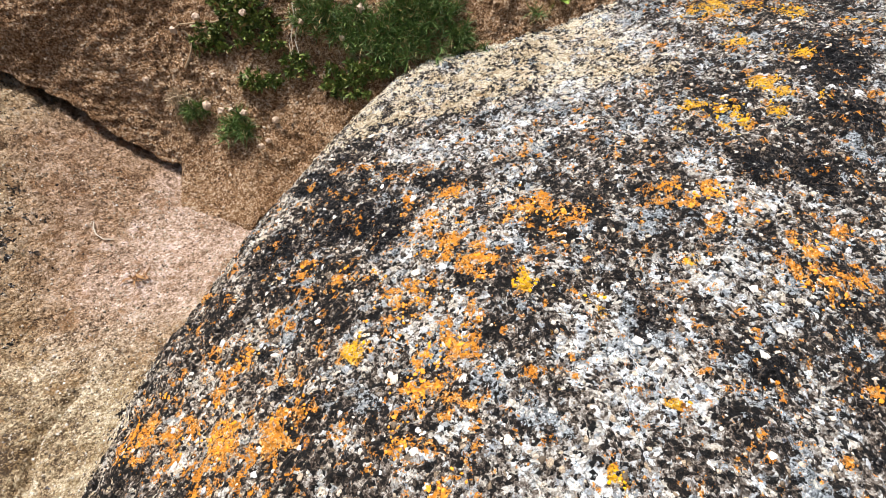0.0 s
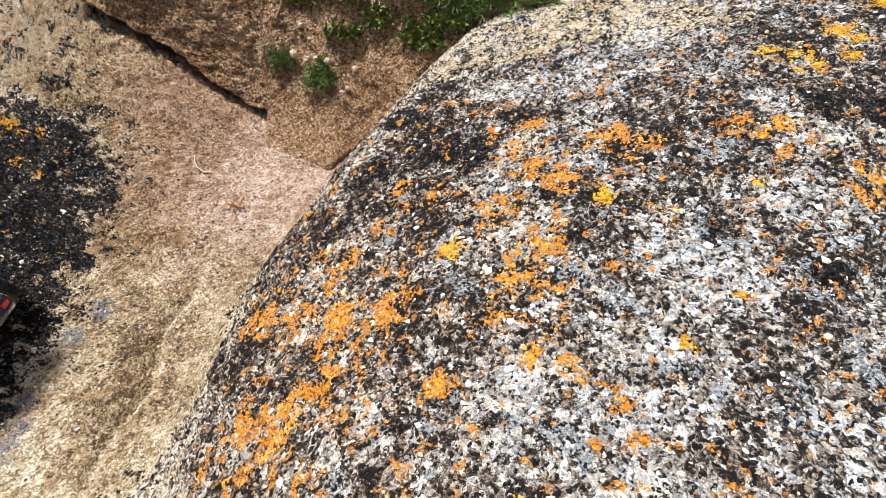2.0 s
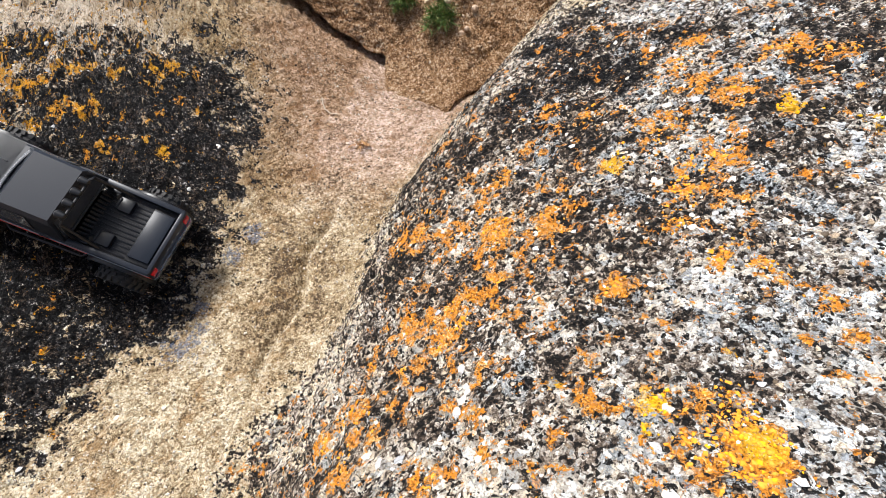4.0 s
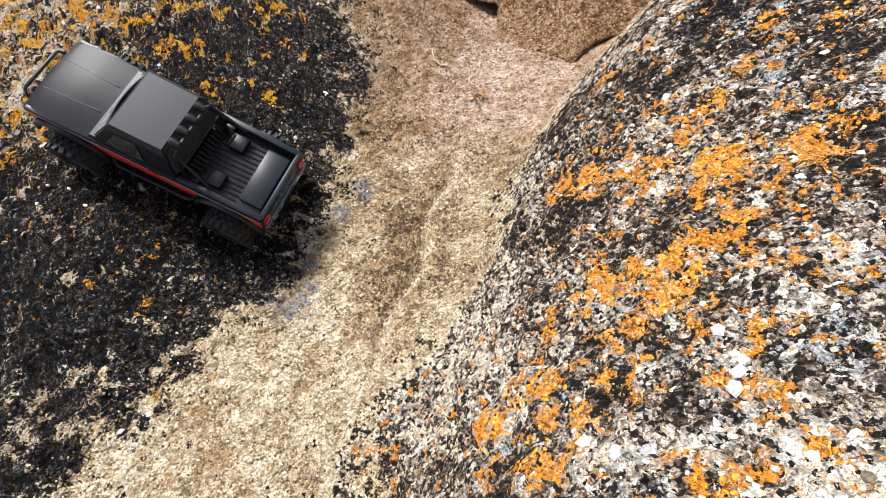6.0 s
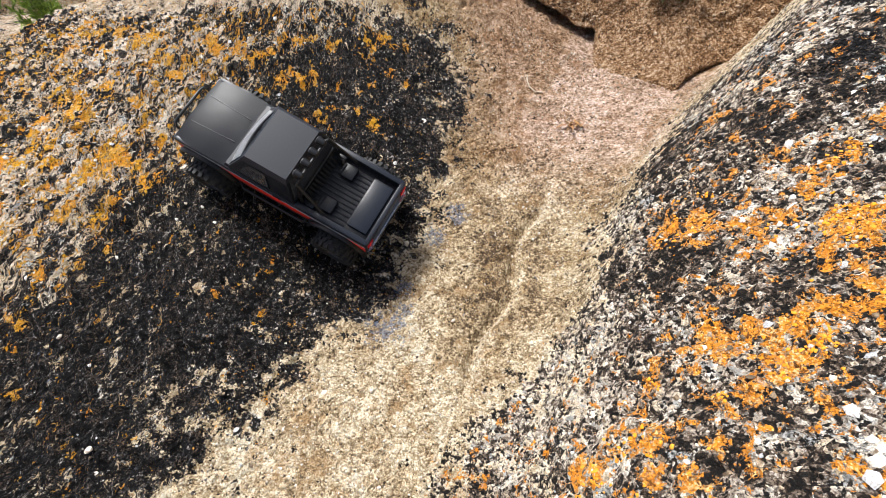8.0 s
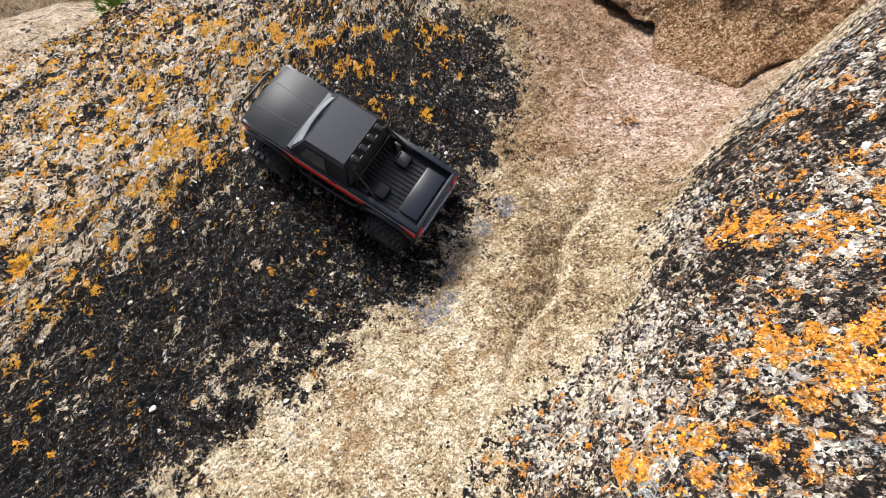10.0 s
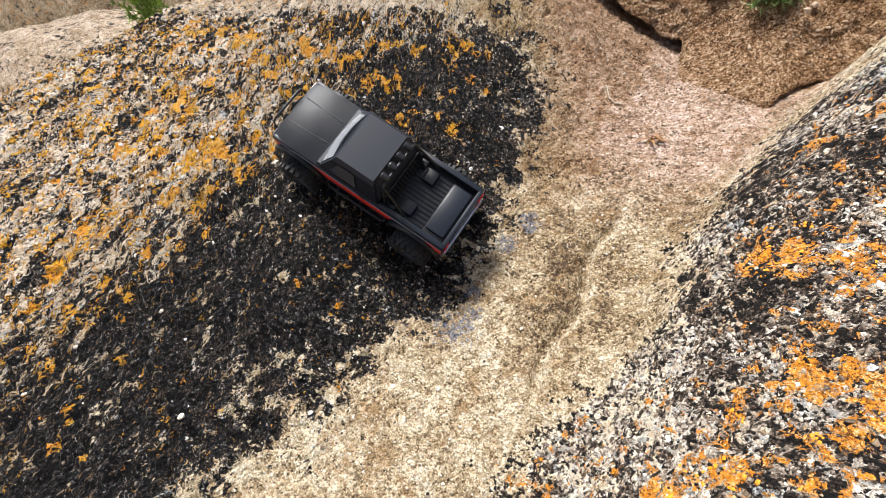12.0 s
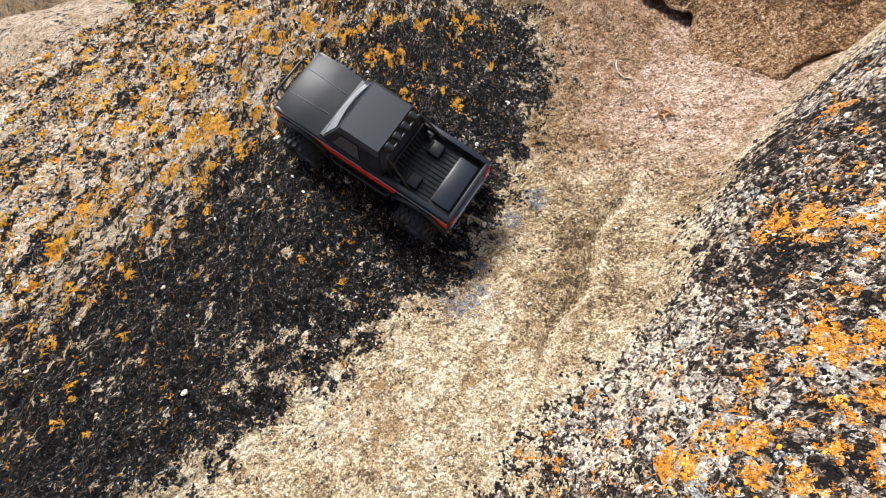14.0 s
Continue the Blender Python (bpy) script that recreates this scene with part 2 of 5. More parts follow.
def vnoise(x, y, seed=0):
    """Smooth value noise in 0..1 over arrays."""
    x, y = x + 17.3 * seed, y + 9.7 * seed
    xi, yi = np.floor(x).astype(int), np.floor(y).astype(int)
    fx, fy = x - xi, y - yi
    fx, fy = fx * fx * (3 - 2 * fx), fy * fy * (3 - 2 * fy)
    g = lambda a, b: _table[a & 255, b & 255]
    top = g(xi, yi) * (1 - fx) + g(xi + 1, yi) * fx
    low = g(xi, yi + 1) * (1 - fx) + g(xi + 1, yi + 1) * fx
    return top * (1 - fy) + low * fy


def fbm(x, y, scale, octaves=4, seed=0, gain=0.5):
    """Octaves of noise, about -0.5..0.5."""
    out, amp, total = 0.0, 1.0, 0.0
    for i in range(octaves):
        out = out + amp * (vnoise(x * scale, y * scale, seed + 3 * i) - 0.5)
        total, amp, scale = total + amp, amp * gain, scale * 2.03
    return out / total


def sstep(v, lo, hi):
    t = np.clip((v - lo) / (hi - lo), 0, 1)
    return t * t * (3 - 2 * t)


def smax(a, b, k):
    h = np.clip(0.5 + 0.5 * (a - b) / k, 0, 1)
    return b + (a - b) * h + k * h * (1 - h)


def right_rock(x, y):
    """Height of the large pale boulder."""
    u, v = np.clip(x, -0.5, 0.45), np.clip(y, -0.12, 0.66) - 0.3
    z = (0.278 + 0.176 * v + 0.008 * v**2 - 0.849 * v**3 + 0.265 * u + 0.03 * u * v - 0.605 * u * v**2
         - 0.518 * u**2 + 1.492 * u**2 * v + 0.114 * u**3)
    dx, dy = x - u, y - (v + 0.3)
    z = z + np.where(dx > 0, 0.10, 0.55) * dx - 0.12 * np.maximum(dx, 0) ** 2
    z = z + np.where(dy > 0, 0.10, 0.30) * dy - 0.15 * dy**2
    # steep flank down to the gully
    foot = np.interp(y, [-0.5, 0.0, 0.16, 0.33, 0.41, 0.51, 0.61, 0.67, 0.9], [-0.43, -0.396, -0.388, -0.375, -0.353, -0.323, -0.289, -0.262, -0.16])
    return -smax(-z, -(gully(x, y) + 1.38 * (x - foot)), 0.05)


def left_rock(x, y):
    """Height of the dark boulder."""
    u, v = np.clip(x, -1.1, -0.5) + 0.9, np.clip(y, -0.4, 0.68) - 0.2
    z = 0.181 + 0.294 * v - 0.123 * v**2 - 0.341 * u + 0.206 * u * v - 0.71 * u**2 - 0.086 * u**2 * v + 0.292 * u * v**2
    dx, dy = x - (u - 0.9), y - (v + 0.2)
    z = z - 0.9 * np.maximum(dx, 0) + np.minimum(dx, 0) * (-0.131 + 0.255 * v) - 0.6 * np.maximum(-1.40 - x, 0) ** 2
    z = z - 0.024 * np.exp(-((x + 0.69) ** 2 + (y - 0.175) ** 2) / 0.005) + 0.008 * np.exp(-((x + 0.827) ** 2 + (y - 0.277) ** 2) / 0.002)
    # short open crack
    a = np.clip(((x + 0.938) * 0.040 + (y - 0.044) * 0.049) / 0.0040, 0, 1)
    z = z - 0.014 * np.exp(-(((x + 0.938 - 0.040 * a) ** 2 + (y - 0.044 - 0.049 * a) ** 2) / 0.000018))
    return z + np.where(dy > 0, 0.05, 0.30) * dy - 0.3 * dy**2


def gully(x, y):
    """Height of the sandy floor between the boulders."""
    z = 0.039 + 0.142 * (y - 0.3) - 0.013 * (x + 0.5)
    seam = -0.462 + 0.008 * np.sin(y * 40.0) + 0.03 * np.maximum(y - 0.3, 0)
    z = z - 0.016 * np.exp(-(((x - seam) / 0.007) ** 2)) * sstep(y, 0.02, 0.1) * sstep(-y, -0.42, -0.3)
    z = z - 0.22 * np.maximum(x - seam, 0) * np.exp(-np.maximum(x - seam, 0) / 0.03) * sstep(-y, -0.45, -0.3)
    return z - 0.4 * np.maximum(-0.35 - y, 0) ** 2


def grains(x, y, scale, seed=0):
    """Rounded cells: nearness to each cell's middle and a height of its own, both about -0.5..0.5."""
    x, y = x * scale, y * scale
    xi, yi = np.floor(x).astype(int), np.floor(y).astype(int)
    best, own = np.full(np.shape(x), 9.0), np.zeros(np.shape(x))
    for i in (-1, 0, 1):
        for j in (-1, 0, 1):
            a, b = xi + i, yi + j
            px = a + _table[(a + 31 * seed) & 255, (b + 57) & 255]
            py = b + _table[(a + 113) & 255, (b + 29 * seed) & 255]
            d = np.hypot(x - px, y - py)
            near = d < best
            best = np.where(near, d, best)
            own = np.where(near, _table[(a + 7 * seed) & 255, (b + 201) & 255], own)
    return 0.5 - best, own - 0.5


def rough(x, y):
    """Crumbly relief: swells, crevices, scales and grains."""
    crevice = np.abs(fbm(x, y, 34.0, 3, 19)) - 0.12
    wx, wy = x + 0.010 * fbm(x, y, 70.0, 2, 61), y + 0.010 * fbm(x, y, 70.0, 2, 67)
    west = sstep(-x, 0.56, 0.72)
    scale_n, scale_h = grains(wx, 0.6 * wy + 0.15 * wx, 62.0, 1)
    grain_n, grain_h = grains(wx, wy, 118.0, 2)
    return (0.020 * fbm(x, y, 7.0, 3, 1) + 0.012 * fbm(x, y, 26.0, 3, 5) + 0.010 * crevice
            + (0.0030 + 0.0060 * west) * scale_n + (0.0026 + 0.0062 * west) * scale_h
            + (0.0036 + 0.0030 * west) * grain_n + (0.0038 + 0.0012 * west) * grain_h + 0.0065 * fbm(x, y, 150.0, 2, 9, 0.8))


def land(x, y, part):
    """Height of one of the three parts: its own surface where it is uppermost, sunk under the others elsewhere."""
    z = {"right": right_rock(x, y), "left": left_rock(x, y), "gully": gully(x, y)}
    top = smax(smax(z["right"], z["gully"], 0.03), z["left"], 0.05)
    other = np.maximum.reduce([z[k] for k in z if k != part])
    amp = 1.0 - 0.45 * np.clip((z["gully"] - np.maximum(z["right"], z["left"])) / 0.03 + 0.6, 0, 1) - 0.25 * sstep(x, -0.3, -0.15)
    fall = sstep(x, 1.5, 2.2) + sstep(-y, 1.0, 1.6) + (sstep(y, 0.95, 1.4) if part == "left" else sstep(y, 1.5, 2.4))
    return top + amp * rough(x, y) - 1.3 * fall - 0.8 * np.maximum(other - z[part] - 0.002, 0)


def ground_height(x, y):
    x, y = np.float64(x), np.float64(y)
    return float(max(land(x, y, k) for k in ("right", "left", "gully")))


def spots(x, y, rows):
    """Sum of soft-edged round spots (x, y, radius), up to 1."""
    out = np.zeros_like(x)
    for a, b, r in rows:
        d = np.hypot(x - a, y - b) / r
        out = np.maximum(out, np.clip(1.5 - d, 0, 1))
    return out


# covers of the rocks: patches as (x, y, radius)
ORANGE_UPPER = [
    (-0.282, 0.232, 0.031), (-0.233, 0.218, 0.019), (-0.185, 0.189, 0.024), (-0.122, 0.192, 0.02), (-0.202, 0.235, 0.011), (-0.184, 0.263, 0.012),
    (-0.14, 0.347, 0.011), (-0.122, 0.316, 0.01), (-0.155, 0.299, 0.008), (-0.275, 0.38, 0.01), (-0.253, 0.323, 0.006), (-0.096, 0.319, 0.014),
    (-0.058, 0.309, 0.015), (-0.028, 0.28, 0.023), (-0.011, 0.352, 0.022), (0.015, 0.336, 0.02), (0.032, 0.308, 0.015), (-0.035, 0.397, 0.009),
    (-0.013, 0.384, 0.008), (0.005, 0.406, 0.014), (0.085, 0.361, 0.023), (0.114, 0.344, 0.021), (0.011, 0.237, 0.022), (-0.01, 0.227, 0.013),
    (-0.015, 0.206, 0.017), (-0.028, 0.165, 0.015), (-0.002, 0.127, 0.011), (0.025, 0.119, 0.013),
]
ORANGE_LOWER = [
    (-0.247, 0.104, 0.018), (-0.2, 0.115, 0.015), (-0.181, 0.128, 0.014), (-0.201, 0.092, 0.014), (-0.231, 0.059, 0.012), (-0.218, 0.073, 0.007),
    (-0.246, 0.052, 0.007), (-0.286, 0.067, 0.009), (-0.29, 0.007, 0.024), (-0.318, -0.008, 0.017), (-0.366, 0.033, 0.011), (-0.279, -0.034, 0.013),
    (-0.257, -0.004, 0.009), (-0.192, -0.043, 0.015), (-0.154, -0.024, 0.013), (-0.158, -0.039, 0.009), (-0.092, 0.01, 0.012), (-0.094, 0.03, 0.008),
    (-0.122, -0.041, 0.01), (-0.021, 0, 0.027), (-0.024, -0.028, 0.022), (-0.01, -0.012, 0.017), (-0.047, -0.023, 0.006), (0.049, 0.085, 0.009),
    (-0.078, 0.111, 0.011), (0.001, 0.037, 0.005),
]
ORANGE_EAST = [
    (0.201, 0.364, 0.017), (0.222, 0.351, 0.013), (0.246, 0.362, 0.014), (0.234, 0.321, 0.011), (0.293, 0.306, 0.009), (0.3, 0.278, 0.026),
    (0.327, 0.277, 0.019), (0.306, 0.324, 0.009), (0.347, 0.316, 0.01), (0.301, 0.19, 0.013), (0.291, 0.687, 0.018), (0.291, 0.664, 0.014),
]
YELLOW_EAST = [
    (0.276, 0.494, 0.017), (0.251, 0.456, 0.009), (0.304, 0.477, 0.014), (0.303, 0.458, 0.014), (0.368, 0.498, 0.011), (0.346, 0.466, 0.014),
    (0.404, 0.486, 0.009), (0.355, 0.516, 0.015), (0.406, 0.757, 0.041), (0.423, 0.575, 0.017), (0.381, 0.629, 0.018), (0.477, 0.699, 0.024),
    (0.527, 0.637, 0.016), (0.156, 0.177, 0.006), (0.204, 0.288, 0.007), (0.106, 0.133, 0.006), (0.079, 0.189, 0.004), (0.063, 0.279, 0.007),
    (0.122, 0.254, 0.009), (0.08, 0.233, 0.004), (-0.117, 0.028, 0.008), (-0.059, 0.013, 0.009), (-0.063, -0.006, 0.005), (0.068, 0.28, 0.01),
    (-0.073, 0.243, 0.011), (-0.009, 0.049, 0.006), (-0.009, -0.014, 0.012),
]
ORANGE_BROW = [
    (-0.785, 0.51, 0.008), (-0.756, 0.503, 0.013), (-0.768, 0.478, 0.008), (-0.777, 0.481, 0.007), (-0.754, 0.451, 0.01), (-0.773, 0.451, 0.007),
    (-0.73, 0.492, 0.009), (-0.72, 0.502, 0.009), (-0.726, 0.45, 0.009), (-0.699, 0.445, 0.007), (-0.737, 0.412, 0.008), (-0.746, 0.393, 0.005),
    (-0.779, 0.386, 0.008), (-0.894, 0.427, 0.012), (-0.869, 0.429, 0.013), (-0.859, 0.438, 0.009), (-0.85, 0.449, 0.006), (-0.82, 0.449, 0.01),
    (-0.811, 0.457, 0.007), (-0.908, 0.374, 0.014), (-0.903, 0.391, 0.011), (-0.911, 0.364, 0.009), (-0.857, 0.357, 0.011), (-0.846, 0.371, 0.01),
    (-0.85, 0.338, 0.009), (-0.822, 0.362, 0.012), (-0.81, 0.374, 0.01), (-0.823, 0.386, 0.007),
]
ORANGE_BROW_LOW = [
    (-0.79, 0.363, 0.005), (-0.762, 0.355, 0.007), (-0.769, 0.346, 0.004), (-0.738, 0.365, 0.007), (-0.78, 0.325, 0.009), (-0.769, 0.321, 0.009),
    (-0.787, 0.305, 0.007), (-0.785, 0.292, 0.005), (-0.711, 0.353, 0.012), (-0.713, 0.341, 0.006), (-0.777, 0.268, 0.007), (-0.862, 0.315, 0.009),
    (-0.889, 0.278, 0.01), (-0.917, 0.261, 0.009), (-0.924, 0.25, 0.008), (-0.872, 0.241, 0.008), (-0.956, 0.272, 0.008), (-0.922, 0.282, 0.006),
    (-0.92, 0.196, 0.009), (-0.919, 0.203, 0.005), (-0.883, 0.183, 0.008), (-0.881, 0.167, 0.005), (-0.901, 0.17, 0.004), (-0.935, 0.204, 0.004),
    (-0.847, 0.072, 0.005), (-0.775, 0.046, 0.004), (-0.722, 0.053, 0.004),
]
ORANGE_FAR = [
    (-1.141, 0.36, 0.02), (-1.146, 0.376, 0.011), (-1.014, 0.382, 0.012), (-0.986, 0.369, 0.011), (-0.957, 0.376, 0.013), (-0.945, 0.383, 0.01),
    (-1.077, 0.336, 0.012), (-1.045, 0.318, 0.01), (-1.064, 0.302, 0.01), (-1.021, 0.303, 0.012), (-1.277, 0.358, 0.016), (-1.211, 0.368, 0.012),
    (-1.126, 0.252, 0.013), (-1.168, 0.222, 0.014), (-1.144, 0.195, 0.015), (-1.094, 0.192, 0.01), (-1.043, 0.235, 0.01), (-0.989, 0.202, 0.009),
    (-0.955, 0.197, 0.007), (-1.169, 0.136, 0.015), (-1.19, 0.159, 0.011), (-1.028, 0.146, 0.015), (-1.0, 0.14, 0.015), (-0.981, 0.137, 0.011),
]
ORANGE_FAR_LOW = [
    (-1.026, 0.111, 0.015), (-1.093, 0.104, 0.012), (-1.168, 0.081, 0.016), (-1.002, 0.119, 0.014), (-0.961, 0.143, 0.011), (-0.938, 0.126, 0.011),
    (-0.919, 0.139, 0.01), (-0.92, 0.12, 0.009), (-1.063, 0.068, 0.011), (-1.003, 0.064, 0.009), (-1.002, 0.052, 0.012), (-1.018, 0.043, 0.009),
    (-0.958, 0.081, 0.009), (-0.962, 0.063, 0.009), (-0.949, 0.048, 0.007), (-0.916, 0.034, 0.009), (-0.908, 0.03, 0.007), (-0.934, 0.003, 0.009),
    (-0.974, -0.025, 0.009), (-0.923, -0.036, 0.009), (-0.961, -0.083, 0.007), (-0.943, -0.029, 0.005),
]
ORANGE_SPARSE = [
    (-1.0, -0.189, 0.008), (-0.997, -0.208, 0.007), (-0.936, -0.187, 0.007), (-0.929, -0.214, 0.008), (-0.927, -0.196, 0.004), (-0.958, -0.236, 0.005),
    (-0.918, -0.244, 0.009), (-0.919, -0.252, 0.006), (-0.907, -0.14, 0.008), (-0.882, -0.125, 0.004), (-0.878, -0.137, 0.005), (-0.864, -0.125, 0.006),
    (-0.831, -0.118, 0.006), (-0.921, -0.222, 0.005), (-0.882, -0.238, 0.004), (-1.004, -0.086, 0.009), (-0.973, -0.082, 0.006), (-0.981, -0.113, 0.007),
    (-1.014, -0.137, 0.012), (-0.983, -0.137, 0.008), (-0.941, -0.108, 0.006), (-1.038, -0.19, 0.009), (-1.083, -0.158, 0.007), (-1.096, -0.176, 0.007),
    (-1.096, -0.106, 0.011), (-1.087, -0.128, 0.007), (-1.099, -0.048, 0.011),
]
BLACK_UPPER = [
    (-0.07, 0.398, 0.035), (-0.103, 0.451, 0.041), (-0.149, 0.479, 0.022), (-0.174, 0.39, 0.02), (-0.138, 0.372, 0.013), (-0.109, 0.397, 0.025),
    (-0.058, 0.361, 0.023), (-0.123, 0.511, 0.023), (-0.007, 0.434, 0.021), (-0.176, 0.041, 0.007), (-0.169, 0.068, 0.004), (-0.137, 0.029, 0.004),
    (-0.079, 0.045, 0.005), (-0.018, 0.023, 0.009), (0.017, 0.29, 0.009), (-0.032, 0.234, 0.008), (-0.161, 0.261, 0.01), (-0.138, 0.222, 0.008),
]
BLACK_EAST = [
    (0.161, 0.241, 0.014), (0.235, 0.194, 0.014), (0.297, 0.388, 0.018), (0.349, 0.386, 0.022), (0.416, 0.458, 0.03), (0.445, 0.53, 0.037),
    (0.356, 0.438, 0.015), (0.229, 0.313, 0.009), (0.145, 0.228, 0.008), (-0.177, 0.403, 0.011), (-0.141, 0.423, 0.014), (-0.189, 0.371, 0.011),
    (-0.145, 0.321, 0.009), (-0.092, 0.311, 0.009),
]
WHITE = [
    (-0.186, 0.012, 0.009), (-0.185, 0.025, 0.007), (-0.24, -0.031, 0.008), (-0.222, 0.184, 0.01), (-0.225, 0.026, 0.006),
]

WHITE_WEST = [
    (-1.038, 0.418, 0.008), (-0.867, 0.3, 0.009), (-1.031, 0.192, 0.007), (-1.01, 0.182, 0.008), (-1.031, 0.179, 0.007), (-1.029, 0.09, 0.008),
    (-0.894, 0.165, 0.006), (-0.776, 0.224, 0.007), (-1.174, 0.152, 0.008), (-1.194, 0.288, 0.009), (-0.717, 0.089, 0.004),
]


def covers(x, y):
    """Lichen, stain and sand covers at places of the land, as a dict of arrays."""
    zr, zl, zg = right_rock(x, y), left_rock(x, y), gully(x, y)
    edge = np.interp(y, [-0.5, -0.18, -0.09, -0.01, 0.07, 0.14, 0.24, 0.38, 0.47, 0.565, 0.65], [-0.92, -0.725, -0.665, -0.65, -0.628, -0.585, -0.585, -0.598, -0.600, -0.631, -0.70])
    brow = np.interp(x, [-1.3, -1.02, -0.87, -0.79, -0.70, -0.65], [0.42, 0.455, 0.510, 0.533, 0.545, 0.60])
    bare = np.interp(y, [-0.4, -0.1, 0.0, 0.1, 0.2, 0.35, 0.45, 0.55, 0.67], [-0.56, -0.485, -0.46, -0.425, -0.39, -0.365, -0.335, -0.31, -0.265])
    wob = 0.05 * fbm(x, y, 18.0, 3, 31)
    on_left = sstep(edge - x + wob, -0.08, 0.075)
    far_left = sstep(-(x + 0.93) + 0.30 * (y - 0.1) + 1.6 * wob, -0.10, 0.12)
    back = sstep(y - brow + wob, -0.04, 0.05)
    right = sstep(x - bare + 1.2 * wob, -0.03, 0.04)
    bed = (1 - on_left) * (1 - right)
    crest = sstep(y - 0.545 + 0.25 * (x - 0.05) ** 2 - 0.10 * (x + 0.1) + wob, -0.03, 0.05) * right * sstep(-x, -0.34, -0.24)
    yellow = spots(x, y, YELLOW_EAST)
    east = np.maximum.reduce([spots(x, y, r) for r in (ORANGE_UPPER, ORANGE_LOWER, ORANGE_EAST)])
    west = np.maximum.reduce([spots(x, y, r) for r in (ORANGE_BROW, ORANGE_BROW_LOW, ORANGE_FAR, ORANGE_FAR_LOW, ORANGE_SPARSE)])
    band = np.exp(-(((x + 0.2) / 0.12) ** 2 + ((y - 0.12) / 0.15) ** 2))
    flank = right * (1 - sstep(zr - zg, 0.04, 0.16)) * sstep(y, 0.05, 0.2)
    black = on_left * (0.77 + 0.12 * sstep(y, 0.15, 0.30) - 0.45 * far_left) * (1 - 0.75 * back) - 0.7 * bed
    black = black - 0.03 * on_left * np.exp(-((np.maximum(edge - x, 0) / 0.13) ** 2)) * sstep(-y, -0.22, -0.10)
    black = black + right * (-0.09 + 0.04 * sstep(x, -0.1, 0.1) + 0.74 * np.maximum(spots(x, y, BLACK_UPPER), spots(x, y, BLACK_EAST)) - 0.02 * flank + 0.14 * sstep(x, 0.1, 0.4))
    black = black - 0.12 * right * np.exp(-(((x + 0.02) / 0.2) ** 2 + ((y - 0.1) / 0.12) ** 2)) - 0.8 * crest
    orange = on_left * (-0.10 + 0.40 * far_left - 0.2 * back) + 0.51 * west + right * (0.08 + 0.20 * band - 0.22 * flank) + 0.39 * east + 0.42 * yellow - 0.5 * bed - 0.5 * crest
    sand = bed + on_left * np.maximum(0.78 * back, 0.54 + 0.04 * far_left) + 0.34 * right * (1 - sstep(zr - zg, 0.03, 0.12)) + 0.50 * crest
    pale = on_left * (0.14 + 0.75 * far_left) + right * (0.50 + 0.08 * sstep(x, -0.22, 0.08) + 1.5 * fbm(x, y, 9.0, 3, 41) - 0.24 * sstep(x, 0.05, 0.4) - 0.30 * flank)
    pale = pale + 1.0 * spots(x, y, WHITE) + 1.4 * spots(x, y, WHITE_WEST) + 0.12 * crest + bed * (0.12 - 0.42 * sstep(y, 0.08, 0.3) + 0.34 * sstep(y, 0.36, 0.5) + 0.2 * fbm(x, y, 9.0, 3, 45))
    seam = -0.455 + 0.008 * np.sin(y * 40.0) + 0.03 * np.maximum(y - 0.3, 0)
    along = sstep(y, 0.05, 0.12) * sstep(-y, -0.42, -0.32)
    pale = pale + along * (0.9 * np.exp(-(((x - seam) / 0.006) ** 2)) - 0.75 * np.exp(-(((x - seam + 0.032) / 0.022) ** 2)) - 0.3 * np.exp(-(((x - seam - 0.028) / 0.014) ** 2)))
    black = black - 0.9 * spots(x, y, WHITE_WEST) + 0.5 * spots(x, y, [(-0.985, 0.435, 0.03), (-0.955, 0.45, 0.025)]) * on_left
    black = black + 0.55 * spots(x, y, [(-0.470, 0.098, 0.013), (-0.490, 0.093, 0.009), (-0.452, 0.075, 0.008), (-0.50, 0.06, 0.006)])
    return {"black": black, "orange": orange, "sand": np.clip(sand, 0, 1), "yellow": np.clip(0.9 * yellow + 0.6 * on_left, 0, 1), "pale": np.clip(pale, -1, 2.0),
            "pink": np.clip(bed * sstep(y, 0.3, 0.5) + 0.35 * on_left * far_left, 0, 1), "drawn": sstep(-x, 0.72, 1.15),
            "brown": np.clip(bed * (0.75 * np.exp(-(((bare - x) / 0.035) ** 2)) * sstep(y, 0.15, 0.3) + 0.0
                                    + 0.45 * np.exp(-(((x + 0.47) / 0.05) ** 2 + ((y - 0.24) / 0.12) ** 2)))
                             + 0.9 * (1 - right) * np.exp(-(((x - edge - 0.03) / 0.065) ** 2)) * sstep(y, 0.30, 0.42)
                             + 1.1 * (1 - right) * sstep(y, 0.52, 0.62) * sstep(-x, 0.48, 0.54) * sstep(x, -0.98, -0.80), 0, 1.2),
            "grey": np.clip(right * sstep(x, -0.22, 0.08) + 0.65 * on_left, 0, 1),
            "stain": spots(x, y, [(-0.580, 0.108, 0.026), (-0.572, 0.135, 0.014), (-0.585, 0.165, 0.014), (-0.578, 0.253, 0.018), (-0.561, 0.300, 0.020)])}


def axis(lo, a, b, hi, step, grow=1.25):
    """Coordinates that are dense from a to b and widen out to lo and hi."""
    mid = list(np.arange(a, b + step / 2, step))
    up, s = [], step
    while (up or mid)[-1] < hi:
        s *= grow
        up.append((up or mid)[-1] + s)
    down, s = [], step
    while (down or mid[:1])[-1] > lo:
        s *= grow
        down.append((down or mid[:1])[-1] - s)
    return np.array(down[::-1] + mid + up)


